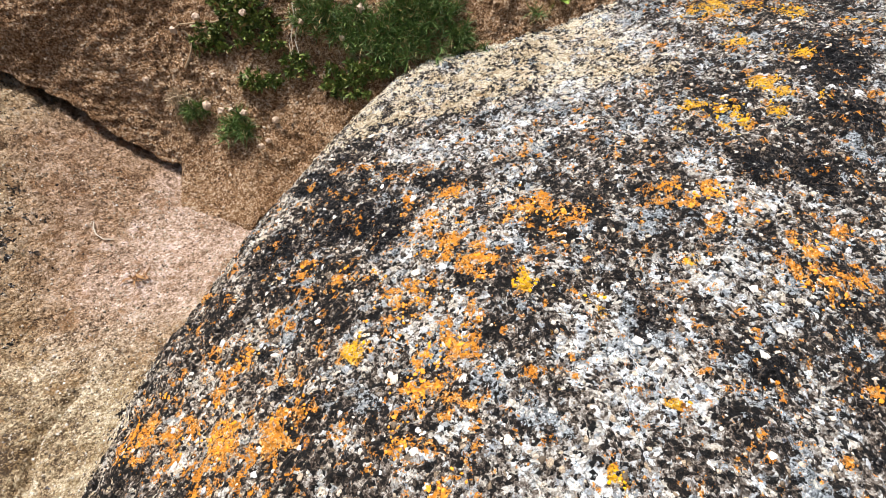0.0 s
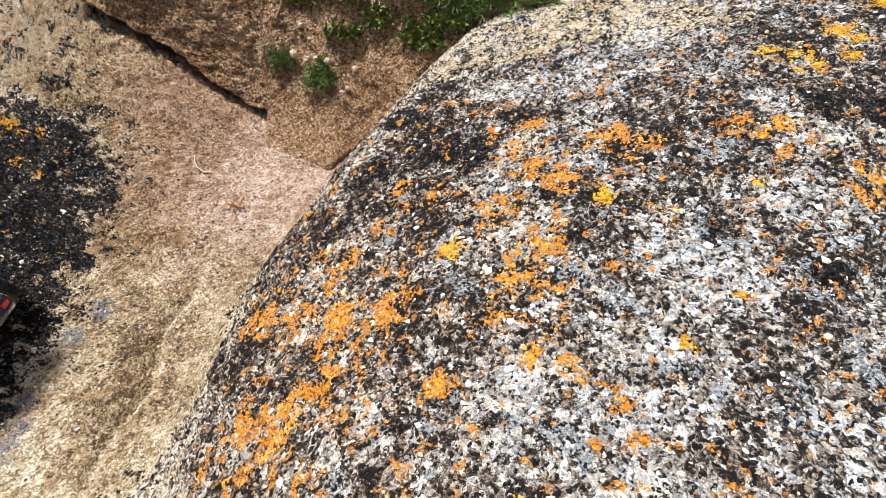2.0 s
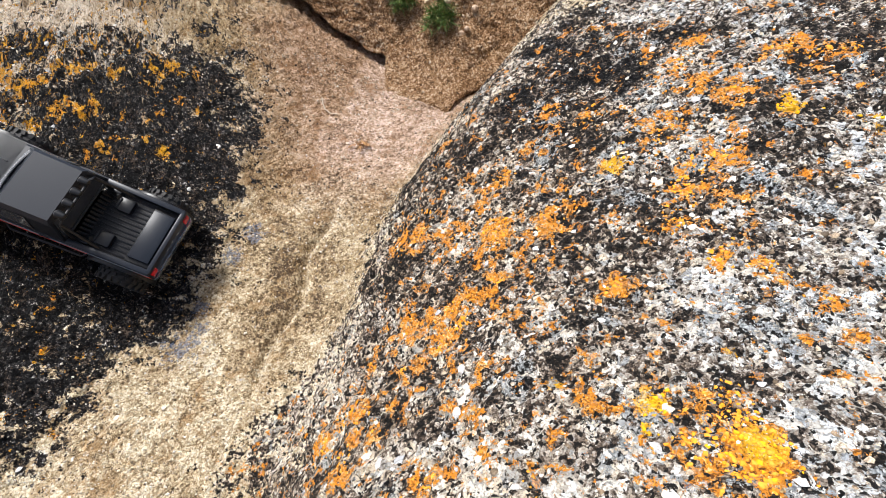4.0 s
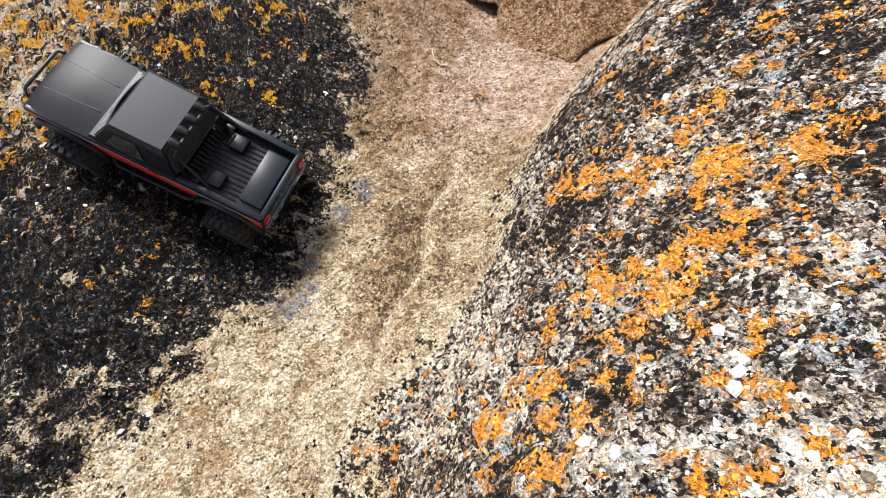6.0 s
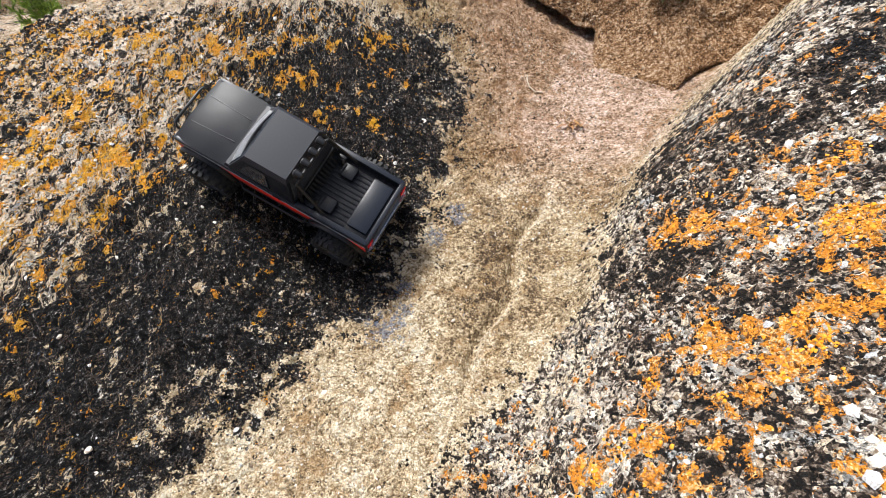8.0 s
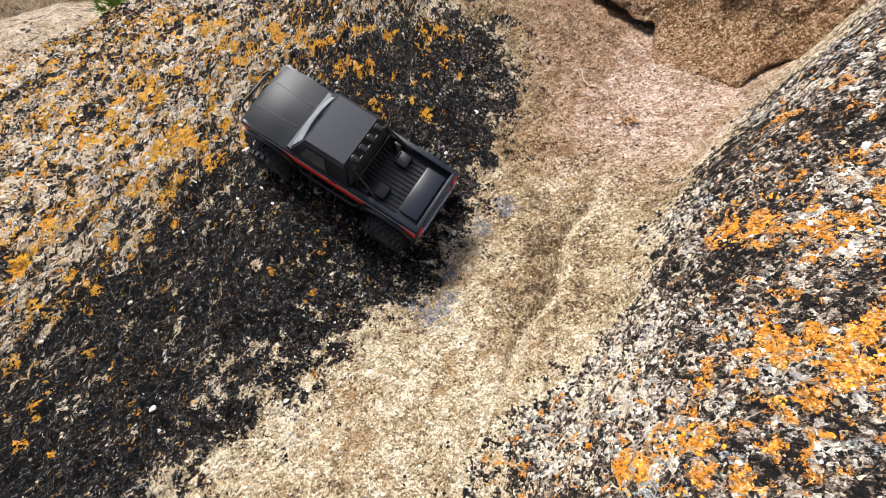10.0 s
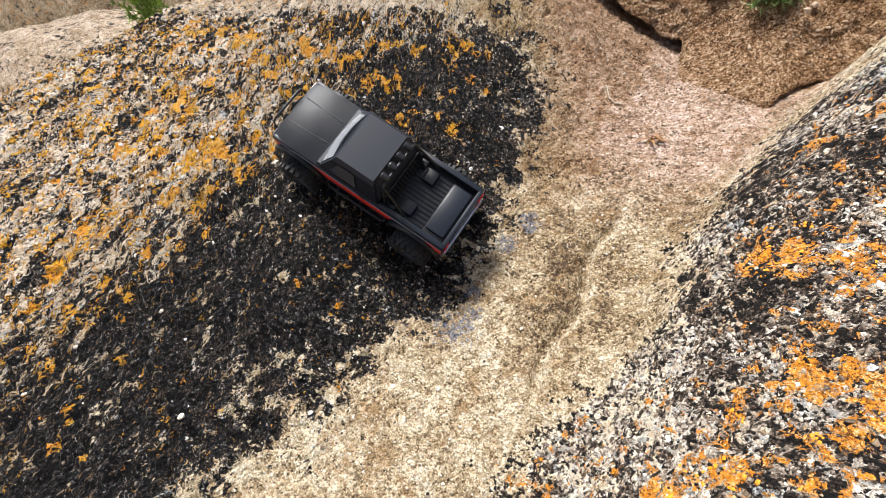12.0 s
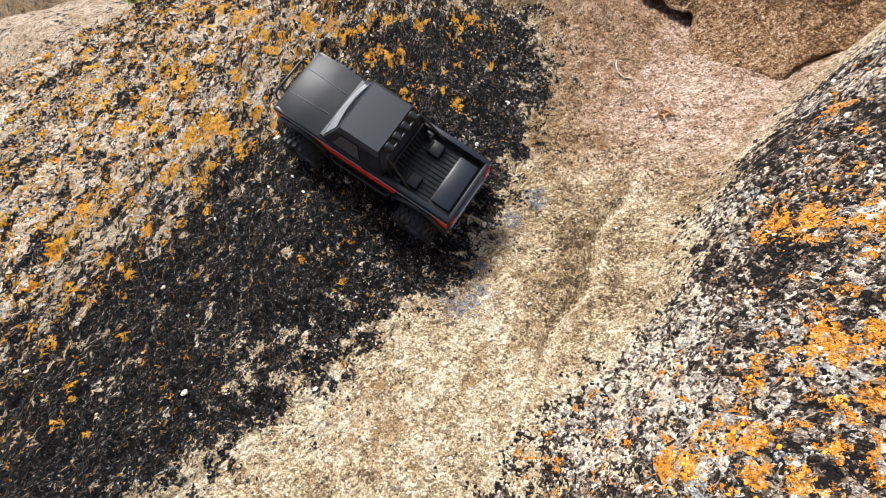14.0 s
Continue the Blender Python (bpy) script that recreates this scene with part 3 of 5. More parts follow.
def grid_mesh(name, x, y, z, attrs=None, mats=(), flip=False):
    """A mesh from arrays of a grid."""
    rows, cols = x.shape
    me = bpy.data.meshes.new(name)
    me.vertices.add(rows * cols)
    me.vertices.foreach_set("co", np.stack([x, y, z], -1).astype(np.float32).ravel())
    i = (np.arange(rows - 1)[:, None] * cols + np.arange(cols - 1)).ravel()
    quad = np.stack([i, i + 1, i + cols + 1, i + cols], -1)
    if flip:
        quad = quad[:, ::-1]
    me.loops.add(quad.size)
    me.loops.foreach_set("vertex_index", quad.astype(np.int32).ravel())
    me.polygons.add(len(quad))
    me.polygons.foreach_set("loop_start", np.arange(0, quad.size, 4, dtype=np.int32))
    me.update(calc_edges=True)
    me.polygons.foreach_set("use_smooth", np.ones(len(quad), dtype=bool))
    for key, val in (attrs or {}).items():
        at = me.attributes.new(key, "FLOAT", "POINT")
        at.data.foreach_set("value", val.astype(np.float32).ravel())
    for m in mats:
        me.materials.append(m)
    me.validate()
    return me


def land_part(name, part, xs, ys, label):
    x, y = np.meshgrid(xs, ys)
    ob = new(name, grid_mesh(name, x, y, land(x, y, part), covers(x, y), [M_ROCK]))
    return tagged(ob, label, "rock" if part != "gully" else "ground", kind="structure")


STEP = 0.0020
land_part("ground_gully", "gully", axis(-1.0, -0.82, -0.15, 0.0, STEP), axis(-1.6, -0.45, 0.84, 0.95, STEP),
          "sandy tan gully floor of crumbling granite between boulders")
land_part("rock_east", "right", axis(-0.75, -0.55, 0.62, 2.2, STEP), axis(-1.6, -0.28, 0.9, 2.4, STEP),
          "pale speckled granite boulder crusted with orange and black lichen")
land_part("rock_west", "left", axis(-2.6, -1.55, -0.55, -0.45, STEP), axis(-1.8, -0.45, 0.86, 1.4, STEP),
          "dark granite boulder under black and orange lichen")


def bank_face(x, z):
    """How far back the face of the earth bank stands."""
    y0 = np.interp(x, [-1.2, -0.7, -0.5, -0.4, -0.32, -0.24, -0.1, 0.1, 0.5], [0.72, 0.72, 0.735, 0.725, 0.695, 0.70, 0.675, 0.68, 0.80])
    s = np.interp(x, [-0.62, -0.28, 0.3], [0.32, 0.52, 0.5])
    apron = 0.066 * sstep(x, -0.476, -0.452) * (1 - 0.7 * sstep(x, -0.33, -0.26)) * np.exp(-np.maximum(z - 0.09, 0) / 0.05)
    return y0 + s * (z - 0.1) - apron + 1.5 * np.maximum(-0.82 - x, 0)


def bank_bump(x, z):
    """How far the clods of the bank stand out of its face."""
    return 0.04 * fbm(x, z, 6.0, 3, 12) + 0.014 * fbm(x, z, 26.0, 3, 14) + 0.011 * fbm(x, 1.6 * z, 75.0, 3, 15, 0.7)


def bank_point(x, z):
    return np.array([x, float(bank_face(x, z) - bank_bump(np.float64(x), np.float64(z))), z])


def bank_lip(x):
    """Height of the lower edge of the bank."""
    lip = np.interp(x, [-1.0, -0.85, -0.75, -0.65, -0.56, -0.50, -0.467, -0.462, -0.325, -0.31, -0.27, -0.2], [0.38, 0.34, 0.295, 0.237, 0.170, 0.138, 0.130, 0.06, 0.06, 0.091, 0.099, 0.108])
    return lip + 0.016 * fbm(x, x * 0, 24.0, 3, 3) * sstep(-x, 0.45, 0.5)


def earth_bank():
    xs = axis(-1.5, -1.0, 0.5, 2.2, 0.004)
    v = np.concatenate([np.linspace(0, 1, 14), 1 + np.linspace(0, 1, 100)[1:], 2 + np.linspace(0, 1, 34)[1:] ** 1.6])
    x, t = np.meshgrid(xs, v)
    lip = bank_lip(x)
    rise = np.clip(t - 1, 0, 1)
    back = np.clip(t - 2, 0, 1)
    under = np.clip(1 - t, 0, 1)
    z = lip + (0.43 - lip) * rise + 0.16 * (1 - (1 - back) ** 2) - 0.06 * under
    y = bank_face(x, z) + 1.6 * back + 0.085 * np.sqrt(under)
    bump = bank_bump(x, z + 0.6 * back)
    y = y - bump * (1 - under)
    z = z + bump * back * 1.5 - 1.3 * (sstep(x, 1.6, 2.2) + sstep(-x, 1.2, 1.5) + sstep(back, 0.75, 1.0))
    ob = new("earth_bank", grid_mesh("earth_bank", x, y, z, {}, [M_EARTH]))
    return tagged(ob, "bank of crumbling brown granite earth behind the boulders", "bank", kind="structure")


earth_bank()


def outer_ground():
    a = axis(-400, -3, 3, 400, 0.12, 1.18)
    x, y = np.meshgrid(a, a)
    r = np.hypot(x, y)
    z = -0.42 + 0.25 * fbm(x, y, 0.6, 4, 21) - 0.1 * np.clip(r - 3, 0, 20) * 0.1
    ob = new("ground", grid_mesh("ground", x, y, z, {}, [M_EARTH]))
    return tagged(ob, "bare brown earth and rock round the boulders", "ground", kind="structure")


outer_ground()
# ---- toy truck ----


def plain(name, colour, rough, metal=0.0, wear=0.3, bump=0.0, spec=None, vary=0.12, scale=260.0, dust=0.0):
    """A nearly plain surface with slight unevenness and a little dust."""
    n = Nodes(name)
    p = n.pos()
    v = n.noise(scale, 4.0, 0.7, p)
    col = n.mix(n.math("MULTIPLY", n.step(v, 0.35, 0.7), vary), colour, tuple(min(1.0, c * 1.8 + 0.015) for c in colour))
    if dust:
        d = n.step(n.noise(900.0, 3.0, 0.7, p), 0.66, 0.78)
        col = n.mix(n.math("MULTIPLY", d, dust), col, (0.30, 0.25, 0.19))
    r = n.math("ADD", rough, n.math("MULTIPLY", n.math("SUBTRACT", v, 0.5), wear), clamp=True)
    return n.done(col, r, n.bump(v, bump, 0.0004) if bump else None, metal, spec)


M_BODY = plain("black_body_plastic", (0.013, 0.016, 0.0225), 0.38, wear=0.10, dust=0.10, spec=0.24, vary=0.04)
M_HARD = plain("black_matt_plastic", (0.007, 0.0074, 0.0085), 0.40, bump=0.3, dust=0.2, spec=0.40)
M_TYRE = plain("tyre_rubber", (0.012, 0.012, 0.012), 0.75, bump=0.5, vary=0.3, dust=0.6)
M_RIM = plain("black_rim_plastic", (0.008, 0.008, 0.009), 0.3)
M_RED = plain("red_paint", (0.72, 0.022, 0.012), 0.38, dust=0.15)
M_SILVER = plain("silver_line", (0.36, 0.38, 0.40), 0.4, 0.3)
M_CHROME = plain("dull_chrome", (0.62, 0.63, 0.65), 0.22, 0.85, vary=0.05)
M_PANE = plain("grey_window_plastic", (0.05, 0.053, 0.06), 0.14, wear=0.1, vary=0.2, spec=0.6)
# windscreen: base colour lightened to stand in for the reflected sky
M_SCREEN = plain("windscreen_painted_reflection", (0.40, 0.415, 0.44), 0.12, wear=0.1, vary=0.2, spec=0.7)
M_LAMP = plain("lamp_lens", (0.06, 0.063, 0.07), 0.12, vary=0.1)
M_AMBER = plain("amber_lens", (0.75, 0.33, 0.04), 0.25)
M_TAIL = plain("red_lens", (0.60, 0.015, 0.015), 0.2)
M_STEEL = plain("grey_steel", (0.16, 0.16, 0.165), 0.35, 0.8)


def part(name, bm, material, parent, label="", bevel=0.0, smooth=True):
    """Links a bmesh as one mesh object under a thing or part."""
    if bevel:
        edges = [e for e in bm.edges if len(e.link_faces) == 2 and e.calc_face_angle() > 0.5]
        bmesh.ops.bevel(bm, geom=edges, offset=bevel, segments=2, affect="EDGES", profile=0.5, clamp_overlap=True)
    bmesh.ops.recalc_face_normals(bm, faces=bm.faces[:])
    me = bpy.data.meshes.new(name)
    bm.to_mesh(me)
    bm.free()
    for poly in me.polygons:
        poly.use_smooth = smooth
    if smooth:
        me.set_sharp_from_angle(angle=radians(38))
    me.materials.append(material)
    ob = new(name, me)
    ob.parent = parent
    if label:
        tagged(ob, label)
    return ob


def block(x0, x1, y0, y1, z0, z1, bm=None):
    bm = bm or bmesh.new()
    m = Matrix.Translation(((x0 + x1) / 2, (y0 + y1) / 2, (z0 + z1) / 2)) @ Matrix.Diagonal((x1 - x0, y1 - y0, z1 - z0, 1))
    bmesh.ops.create_cube(bm, size=1, matrix=m)
    return bm


def prism(outline, y0, y1, bm=None):
    """A side outline of (x, z) drawn out from y0 to y1."""
    bm = bm or bmesh.new()
    face = bm.faces.new([bm.verts.new((x, y0, z)) for x, z in outline])
    ext = bmesh.ops.extrude_face_region(bm, geom=[face])
    bmesh.ops.translate(bm, vec=(0, y1 - y0, 0), verts=[g for g in ext["geom"] if isinstance(g, bmesh.types.BMVert)])
    return bm


def hull(low, high, bm=None):
    """A solid between two rings of corners."""
    bm = bm or bmesh.new()
    a, b = [bm.verts.new(p) for p in low], [bm.verts.new(p) for p in high]
    k = len(a)
    bm.faces.new(a[::-1])
    bm.faces.new(b)
    for i in range(k):
        bm.faces.new((a[i], a[(i + 1) % k], b[(i + 1) % k], b[i]))
    return bm


def tube(points, radius, sides=10, bm=None):
    """A round bar along points."""
    bm = bm or bmesh.new()
    pts = [Vector(p) for p in points]
    rings = []
    for i, p in enumerate(pts):
        d = (pts[min(i + 1, len(pts) - 1)] - pts[max(i - 1, 0)]).normalized()
        side = d.cross(Vector((0, 0, 1)) if abs(d.z) < 0.9 else Vector((1, 0, 0))).normalized()
        up = side.cross(d)
        rings.append([bm.verts.new(p + radius * (math.cos(a) * side + math.sin(a) * up)) for a in (2 * math.pi * j / sides for j in range(sides))])
    for r, s in zip(rings, rings[1:]):
        for j in range(sides):
            bm.faces.new((r[j], r[(j + 1) % sides], s[(j + 1) % sides], s[j]))
    bm.faces.new(rings[0][::-1])
    bm.faces.new(rings[-1])
    return bm


def lathe(profile, segments, bm=None, at=(0, 0, 0), closed=True):
    """Turns a profile of (radius, y) about the y axis."""
    bm = bm or bmesh.new()
    rings = [[bm.verts.new((at[0] + r * math.cos(a), at[1] + y, at[2] + r * math.sin(a))) for a in (2 * math.pi * j / segments for j in range(segments))] for r, y in profile]
    pairs = list(zip(rings, rings[1:])) + ([(rings[-1], rings[0])] if closed else [])
    for r, s in pairs:
        for j in range(segments):
            bm.faces.new((r[j], r[(j + 1) % segments], s[(j + 1) % segments], s[j]))
    if not closed:
        bm.faces.new(rings[0])
        bm.faces.new(rings[-1][::-1])
    return bm


FRONT_AXLE, REAR_AXLE, TYRE_R, TYRE_W, TRACK = 0.0894, -0.0919, 0.0305, 0.0255, 0.0545
BELT, SILL, HALF, NOSE, TAIL = 0.0960, 0.0560, 0.0468, 0.1245, -0.1345


def tyre_mesh():
    """Tyre with a rounded shoulder and three staggered rows of lugs."""
    r, h = TYRE_R - 0.0022, TYRE_W / 2
    bm = lathe([(0.0165, -h * 0.72), (0.020, -h * 0.96), (r - 0.006, -h * 1.02), (r - 0.0022, -h * 0.92), (r, -h * 0.62), (r, h * 0.62), (r - 0.0022, h * 0.92),
                (r - 0.006, h * 1.02), (0.020, h * 0.96), (0.0165, h * 0.72)], 48)
    count = 22
    for row, (yc, wid, turn) in enumerate(((-h * 0.76, h * 0.44, 0.0), (h * 0.76, h * 0.44, 0.5), (-h * 0.2, h * 0.34, 0.25), (h * 0.22, h * 0.34, 0.75))):
        for k in range(count):
            ang = 2 * math.pi * (k + turn) / count
            size = (0.0034 if row < 2 else 0.0038, wid, 0.0048 if row < 2 else 0.0030)
            skew = (0.25 if k % 2 else -0.2) * (1 if row % 2 else -1)
            m = Matrix.Rotation(-ang, 4, "Y") @ Matrix.Translation((0, yc, r + (0.0000 if row < 2 else 0.0004))) @ Matrix.Rotation(skew, 4, "Z") @ Matrix.Diagonal((size[0] * 1.35, size[1], size[2], 1))
            bmesh.ops.create_cube(bm, size=1, matrix=m)
    return bm


def rim_mesh():
    bm = lathe([(0.0168, -0.008), (0.0168, 0.0095), (0.0152, 0.0105), (0.0142, 0.0075), (0.0125, 0.002), (0.005, 0.0015), (0.005, -0.008)], 32)
    for k in range(6):
        a = 2 * math.pi * k / 6
        m = Matrix.Rotation(a, 4, "Y") @ Matrix.Translation((0.0095, 0.004, 0)) @ Matrix.Diagonal((0.009, 0.003, 0.0036, 1))
        bmesh.ops.create_cube(bm, size=1, matrix=m)
    return bm


def arch(cx, a0=18, a1=162, r=0.0385, steps=14):
    """Points of a wheel opening, from the rear to the front."""
    return [(cx - r * math.cos(radians(a0 + (a1 - a0) * i / steps)), 0.0450 + r * 0.98 * math.sin(radians(a0 + (a1 - a0) * i / steps))) for i in range(steps + 1)]


def toy_pickup_truck(place):
    truck = new("toy_pickup_truck")
    truck.matrix_world = place
    tagged(truck, "black radio-controlled pickup truck with red side stripes climbing the rock", "toy truck")
    # sides with wheel openings
    for s in (1, -1):
        low = [(TAIL, 0.0655), (TAIL + 0.004, 0.0600)] + arch(REAR_AXLE) + [(-0.045, SILL), (0.045, SILL)] + arch(FRONT_AXLE) + [(NOSE - 0.001, 0.0640)]
        outline = low + [(NOSE, 0.0905), (NOSE - 0.004, BELT), (0.0, BELT + 0.001), (TAIL, BELT + 0.0005)]
        side = part("side_panel", prism(outline, s * (HALF - 0.0045), s * HALF), M_BODY, truck, bevel=0.0007)
        # paint stripes, set proud of the panel
        y0, y1 = s * (HALF - 0.0002), s * (HALF + 0.0005)
        mid = [(-0.0595, 0.0865), (-0.0530, 0.0685), (0.0480, 0.0685), (0.0555, 0.0790), (0.0650, 0.0865)]
        part("stripe", prism(mid, y0, y1), M_RED, side, "red painted stripe", smooth=False)
        part("stripe", prism([(TAIL + 0.001, 0.0865), (TAIL + 0.001, 0.0700), (-0.1250, 0.0700), (-0.1185, 0.0790), (-0.1100, 0.0850), (-0.1090, 0.0865)], y0, y1), M_RED, side, "red painted stripe", smooth=False)
        part("stripe", prism([(0.1130, 0.0845), (0.1215, 0.0720), (NOSE - 0.0015, 0.0720), (NOSE - 0.0015, 0.0845)], y0, y1), M_RED, side, "red painted stripe", smooth=False)
        part("trim_line", prism([(TAIL + 0.001, 0.0885), (TAIL + 0.001, 0.0873), (NOSE - 0.010, 0.0873), (NOSE - 0.010, 0.0885)], y0, s * (HALF + 0.0007)), M_SILVER, side, "thin silver line", smooth=False)
        part("indicator", prism([(NOSE - 0.0085, 0.0885), (NOSE - 0.0085, 0.0858), (NOSE - 0.0015, 0.0858), (NOSE - 0.0015, 0.0885)], y0, s * (HALF + 0.0009)), M_AMBER, side, "amber side lamp", smooth=False)
        # flares over the wheels
        for cx in (FRONT_AXLE, REAR_AXLE):
            inner, outer = arch(cx, 4, 176, 0.0385), arch(cx, 2, 178, 0.0425)
            part("wheel_flare", prism(inner + outer[::-1], s * (HALF - 0.002), s * (HALF + 0.0055)), M_HARD, truck, bevel=0.0012)
        # door seams and handle
        part("door_handle", block(-0.019, -0.009, s * HALF, s * (HALF + 0.0012), 0.0905, 0.0925), M_HARD, side)
        part("rock_slider", tube([(0.047, s * 0.046, 0.0520), (0.042, s * 0.0505, 0.0475), (-0.042, s * 0.0505, 0.0475), (-0.047, s * 0.046, 0.0520)], 0.0019), M_HARD, truck)
    # hood
    def ring(x, z, w, crown):
        return [(x, w * k, z + crown * (1 - k * k)) for k in (-1, -0.93, -0.5, 0, 0.5, 0.93, 1)]
    bm = bmesh.new()
    stations = [ring(0.040, 0.0975, HALF - 0.0008, 0.0030), ring(0.080, 0.0972, HALF - 0.0008, 0.0034), ring(0.116, 0.0957, HALF - 0.0008, 0.0030), ring(0.1238, 0.0936, HALF - 0.0012, 0.0024), ring(0.1250, 0.0905, HALF - 0.0020, 0.0016)]
    grid = [[bm.verts.new(p) for p in st] for st in stations]
    for a, b in zip(grid, grid[1:]):
        for i in range(6):
            bm.faces.new((a[i], a[i + 1], b[i + 1], b[i]))
    bmesh.ops.solidify(bm, geom=bm.faces[:], thickness=0.002)
    hood = part("hood", bm, M_BODY, truck)
    for s in (1, -1):
        part("hood_ridge", hull([(0.058, s * 0.0150, 0.0990), (0.058, s * 0.0180, 0.0990), (0.119, s * 0.0205, 0.0962), (0.119, s * 0.0175, 0.0962)],
                                [(0.060, s * 0.0162, 0.1012), (0.060, s * 0.0168, 0.1012), (0.117, s * 0.0193, 0.0986), (0.117, s * 0.0187, 0.0986)]), M_BODY, hood)
    part("cowl", hull([(0.046, -HALF + 0.001, 0.0965), (0.056, -HALF + 0.001, 0.0965), (0.056, HALF - 0.001, 0.0965), (0.046, HALF - 0.001, 0.0965)],
                      [(0.046, -HALF + 0.004, 0.1015), (0.0540, -HALF + 0.004, 0.1008), (0.0540, HALF - 0.004, 0.1008), (0.046, HALF - 0.004, 0.1015)]), M_BODY, truck, bevel=0.0008)
    # cab: walls with sunk window openings
    zb, zr, wb, wr = BELT, 0.1335, HALF - 0.0010, 0.0362
    low = [(-0.0375, -wb, zb), (0.0520, -wb, zb), (0.0520, wb, zb), (-0.0375, wb, zb)]
    high = [(-0.0300, -wr, zr), (0.0265, -wr, zr), (0.0265, wr, zr), (-0.0300, wr, zr)]
    bm = hull(low, high)
    walls = [f for f in bm.faces if abs(f.normal.z) < 0.8]
    bmesh.ops.recalc_face_normals(bm, faces=bm.faces[:])
    panes = []
    for f in walls:
        ring = [l.vert.co.copy() for l in f.loops]
        if abs(f.normal.y) > 0.5:
            side = sorted(ring, key=lambda c: (c.z > zb + 0.001, c.x))
            at = lambda u, v: (side[0] * (1 - u) + side[1] * u) * (1 - v) + (side[2] * (1 - u) + side[3] * u) * v
            panes.append(([at(0.36, 0.20), at(0.86, 0.20), at(0.84, 0.86), at(0.46, 0.88)], f.normal.copy()))
            continue
        bmesh.ops.inset_individual(bm, faces=[f], thickness=0.0052, depth=0)
        bmesh.ops.inset_individual(bm, faces=[f], thickness=0.0006, depth=-0.0010)
        panes.append(([v.co.copy() for v in f.verts], f.normal.copy()))
    cab = part("cab", bm, M_BODY, truck, bevel=0.0006)
    for corners, nrm in panes:
        mid = sum(corners, Vector()) / 4
        if nrm.x > 0.5:
            # windscreen bowed forward between the pillars
            low_z, high_z = min(c.z for c in corners), max(c.z for c in corners)
            foot = max(c.x for c in corners)
            head = min(c.x for c in corners)
            bm, rows, count = bmesh.new(), [], 12
            for v in (0.0, 0.33, 0.67, 1.0):
                width = max(abs(c.y) for c in corners) * (1 - v) + min(abs(c.y) for c in corners) * v
                rows.append([bm.verts.new((foot + (head - foot) * v + 0.0012 + 0.0042 * (1 - (2 * i / count - 1) ** 2), width * (2 * i / count - 1), low_z + (high_z - low_z) * v)) for i in range(count + 1)])
            for a, b in zip(rows, rows[1:]):
                for i in range(count):
                    bm.faces.new((a[i], a[i + 1], b[i + 1], b[i]))
            edge = [p.co.copy() for p in rows[0]] + [p.co.copy() for p in rows[-1][::-1]]
            bmesh.ops.solidify(bm, geom=bm.faces[:], thickness=0.0012)
            pane = part("windscreen", bm, M_SCREEN, cab, "glossy grey plastic windscreen with the sky's reflection painted in as pale colour")
            part("window_seal", tube(edge + edge[:2], 0.0011, 6), M_BODY, pane)
            continue
        kind = "rear_window" if nrm.x < -0.5 else "side_window"
        pane = part(kind, hull([mid + (c - mid) * 0.985 - nrm * 0.0004 for c in corners], [mid + (c - mid) * 0.955 + nrm * 0.0008 for c in corners]), M_PANE, cab, "glossy grey plastic window", bevel=0.0002)
        loop = [mid + (c - mid) * 1.0 + nrm * 0.0004 for c in corners]
        part("window_seal", tube(loop + loop[:2], 0.0009, 6), M_HARD, pane)
    roof = hull([(-0.0310, -wr - 0.0012, zr - 0.0006), (0.0280, -wr - 0.0012, zr - 0.0006), (0.0280, wr + 0.0012, zr - 0.0006), (-0.0310, wr + 0.0012, zr - 0.0006)],
                [(-0.0285, -wr + 0.0030, 0.1380), (0.0235, -wr + 0.0030, 0.1380), (0.0235, wr - 0.0030, 0.1380), (-0.0285, wr - 0.0030, 0.1380)])
    part("roof", roof, M_BODY, truck, bevel=0.0014)
    for y in (0.006, 0.026):
        part("wiper", tube([(0.0510, y, 0.1015), (0.0455, y + 0.004, 0.1070), (0.0395, y + 0.010, 0.1150)], 0.0005, 6), M_HARD, cab)
    # nose: grille, lamps
    part("grille_frame", block(NOSE - 0.003, NOSE + 0.0018, -HALF + 0.0015, HALF - 0.0015, 0.0665, 0.0915), M_CHROME, truck, "dull silver grille surround", bevel=0.0012)
    grille = part("grille", block(NOSE + 0.0010, NOSE + 0.0024, -0.0290, 0.0290, 0.0735, 0.0885), M_HARD, truck)
    for k in range(5):
        z = 0.0755 + 0.0028 * k
        part("grille_slat", block(NOSE + 0.0020, NOSE + 0.0031, -0.0282, 0.0282, z - 0.0005, z + 0.0005), M_STEEL, grille)
    for s in (1, -1):
        lamp = part("headlamp", block(NOSE + 0.0010, NOSE + 0.0026, s * 0.0310, s * 0.0435, 0.0740, 0.0880), M_HARD, truck, bevel=0.0006)
        part("lens", block(NOSE + 0.0022, NOSE + 0.0034, s * 0.0325, s * 0.0420, 0.0760, 0.0862), M_LAMP, lamp, "clear lamp lens", bevel=0.0012)
        part("indicator", block(NOSE + 0.0012, NOSE + 0.0026, s * 0.0330, s * 0.0420, 0.0688, 0.0712), M_AMBER, truck, "amber front lamp")
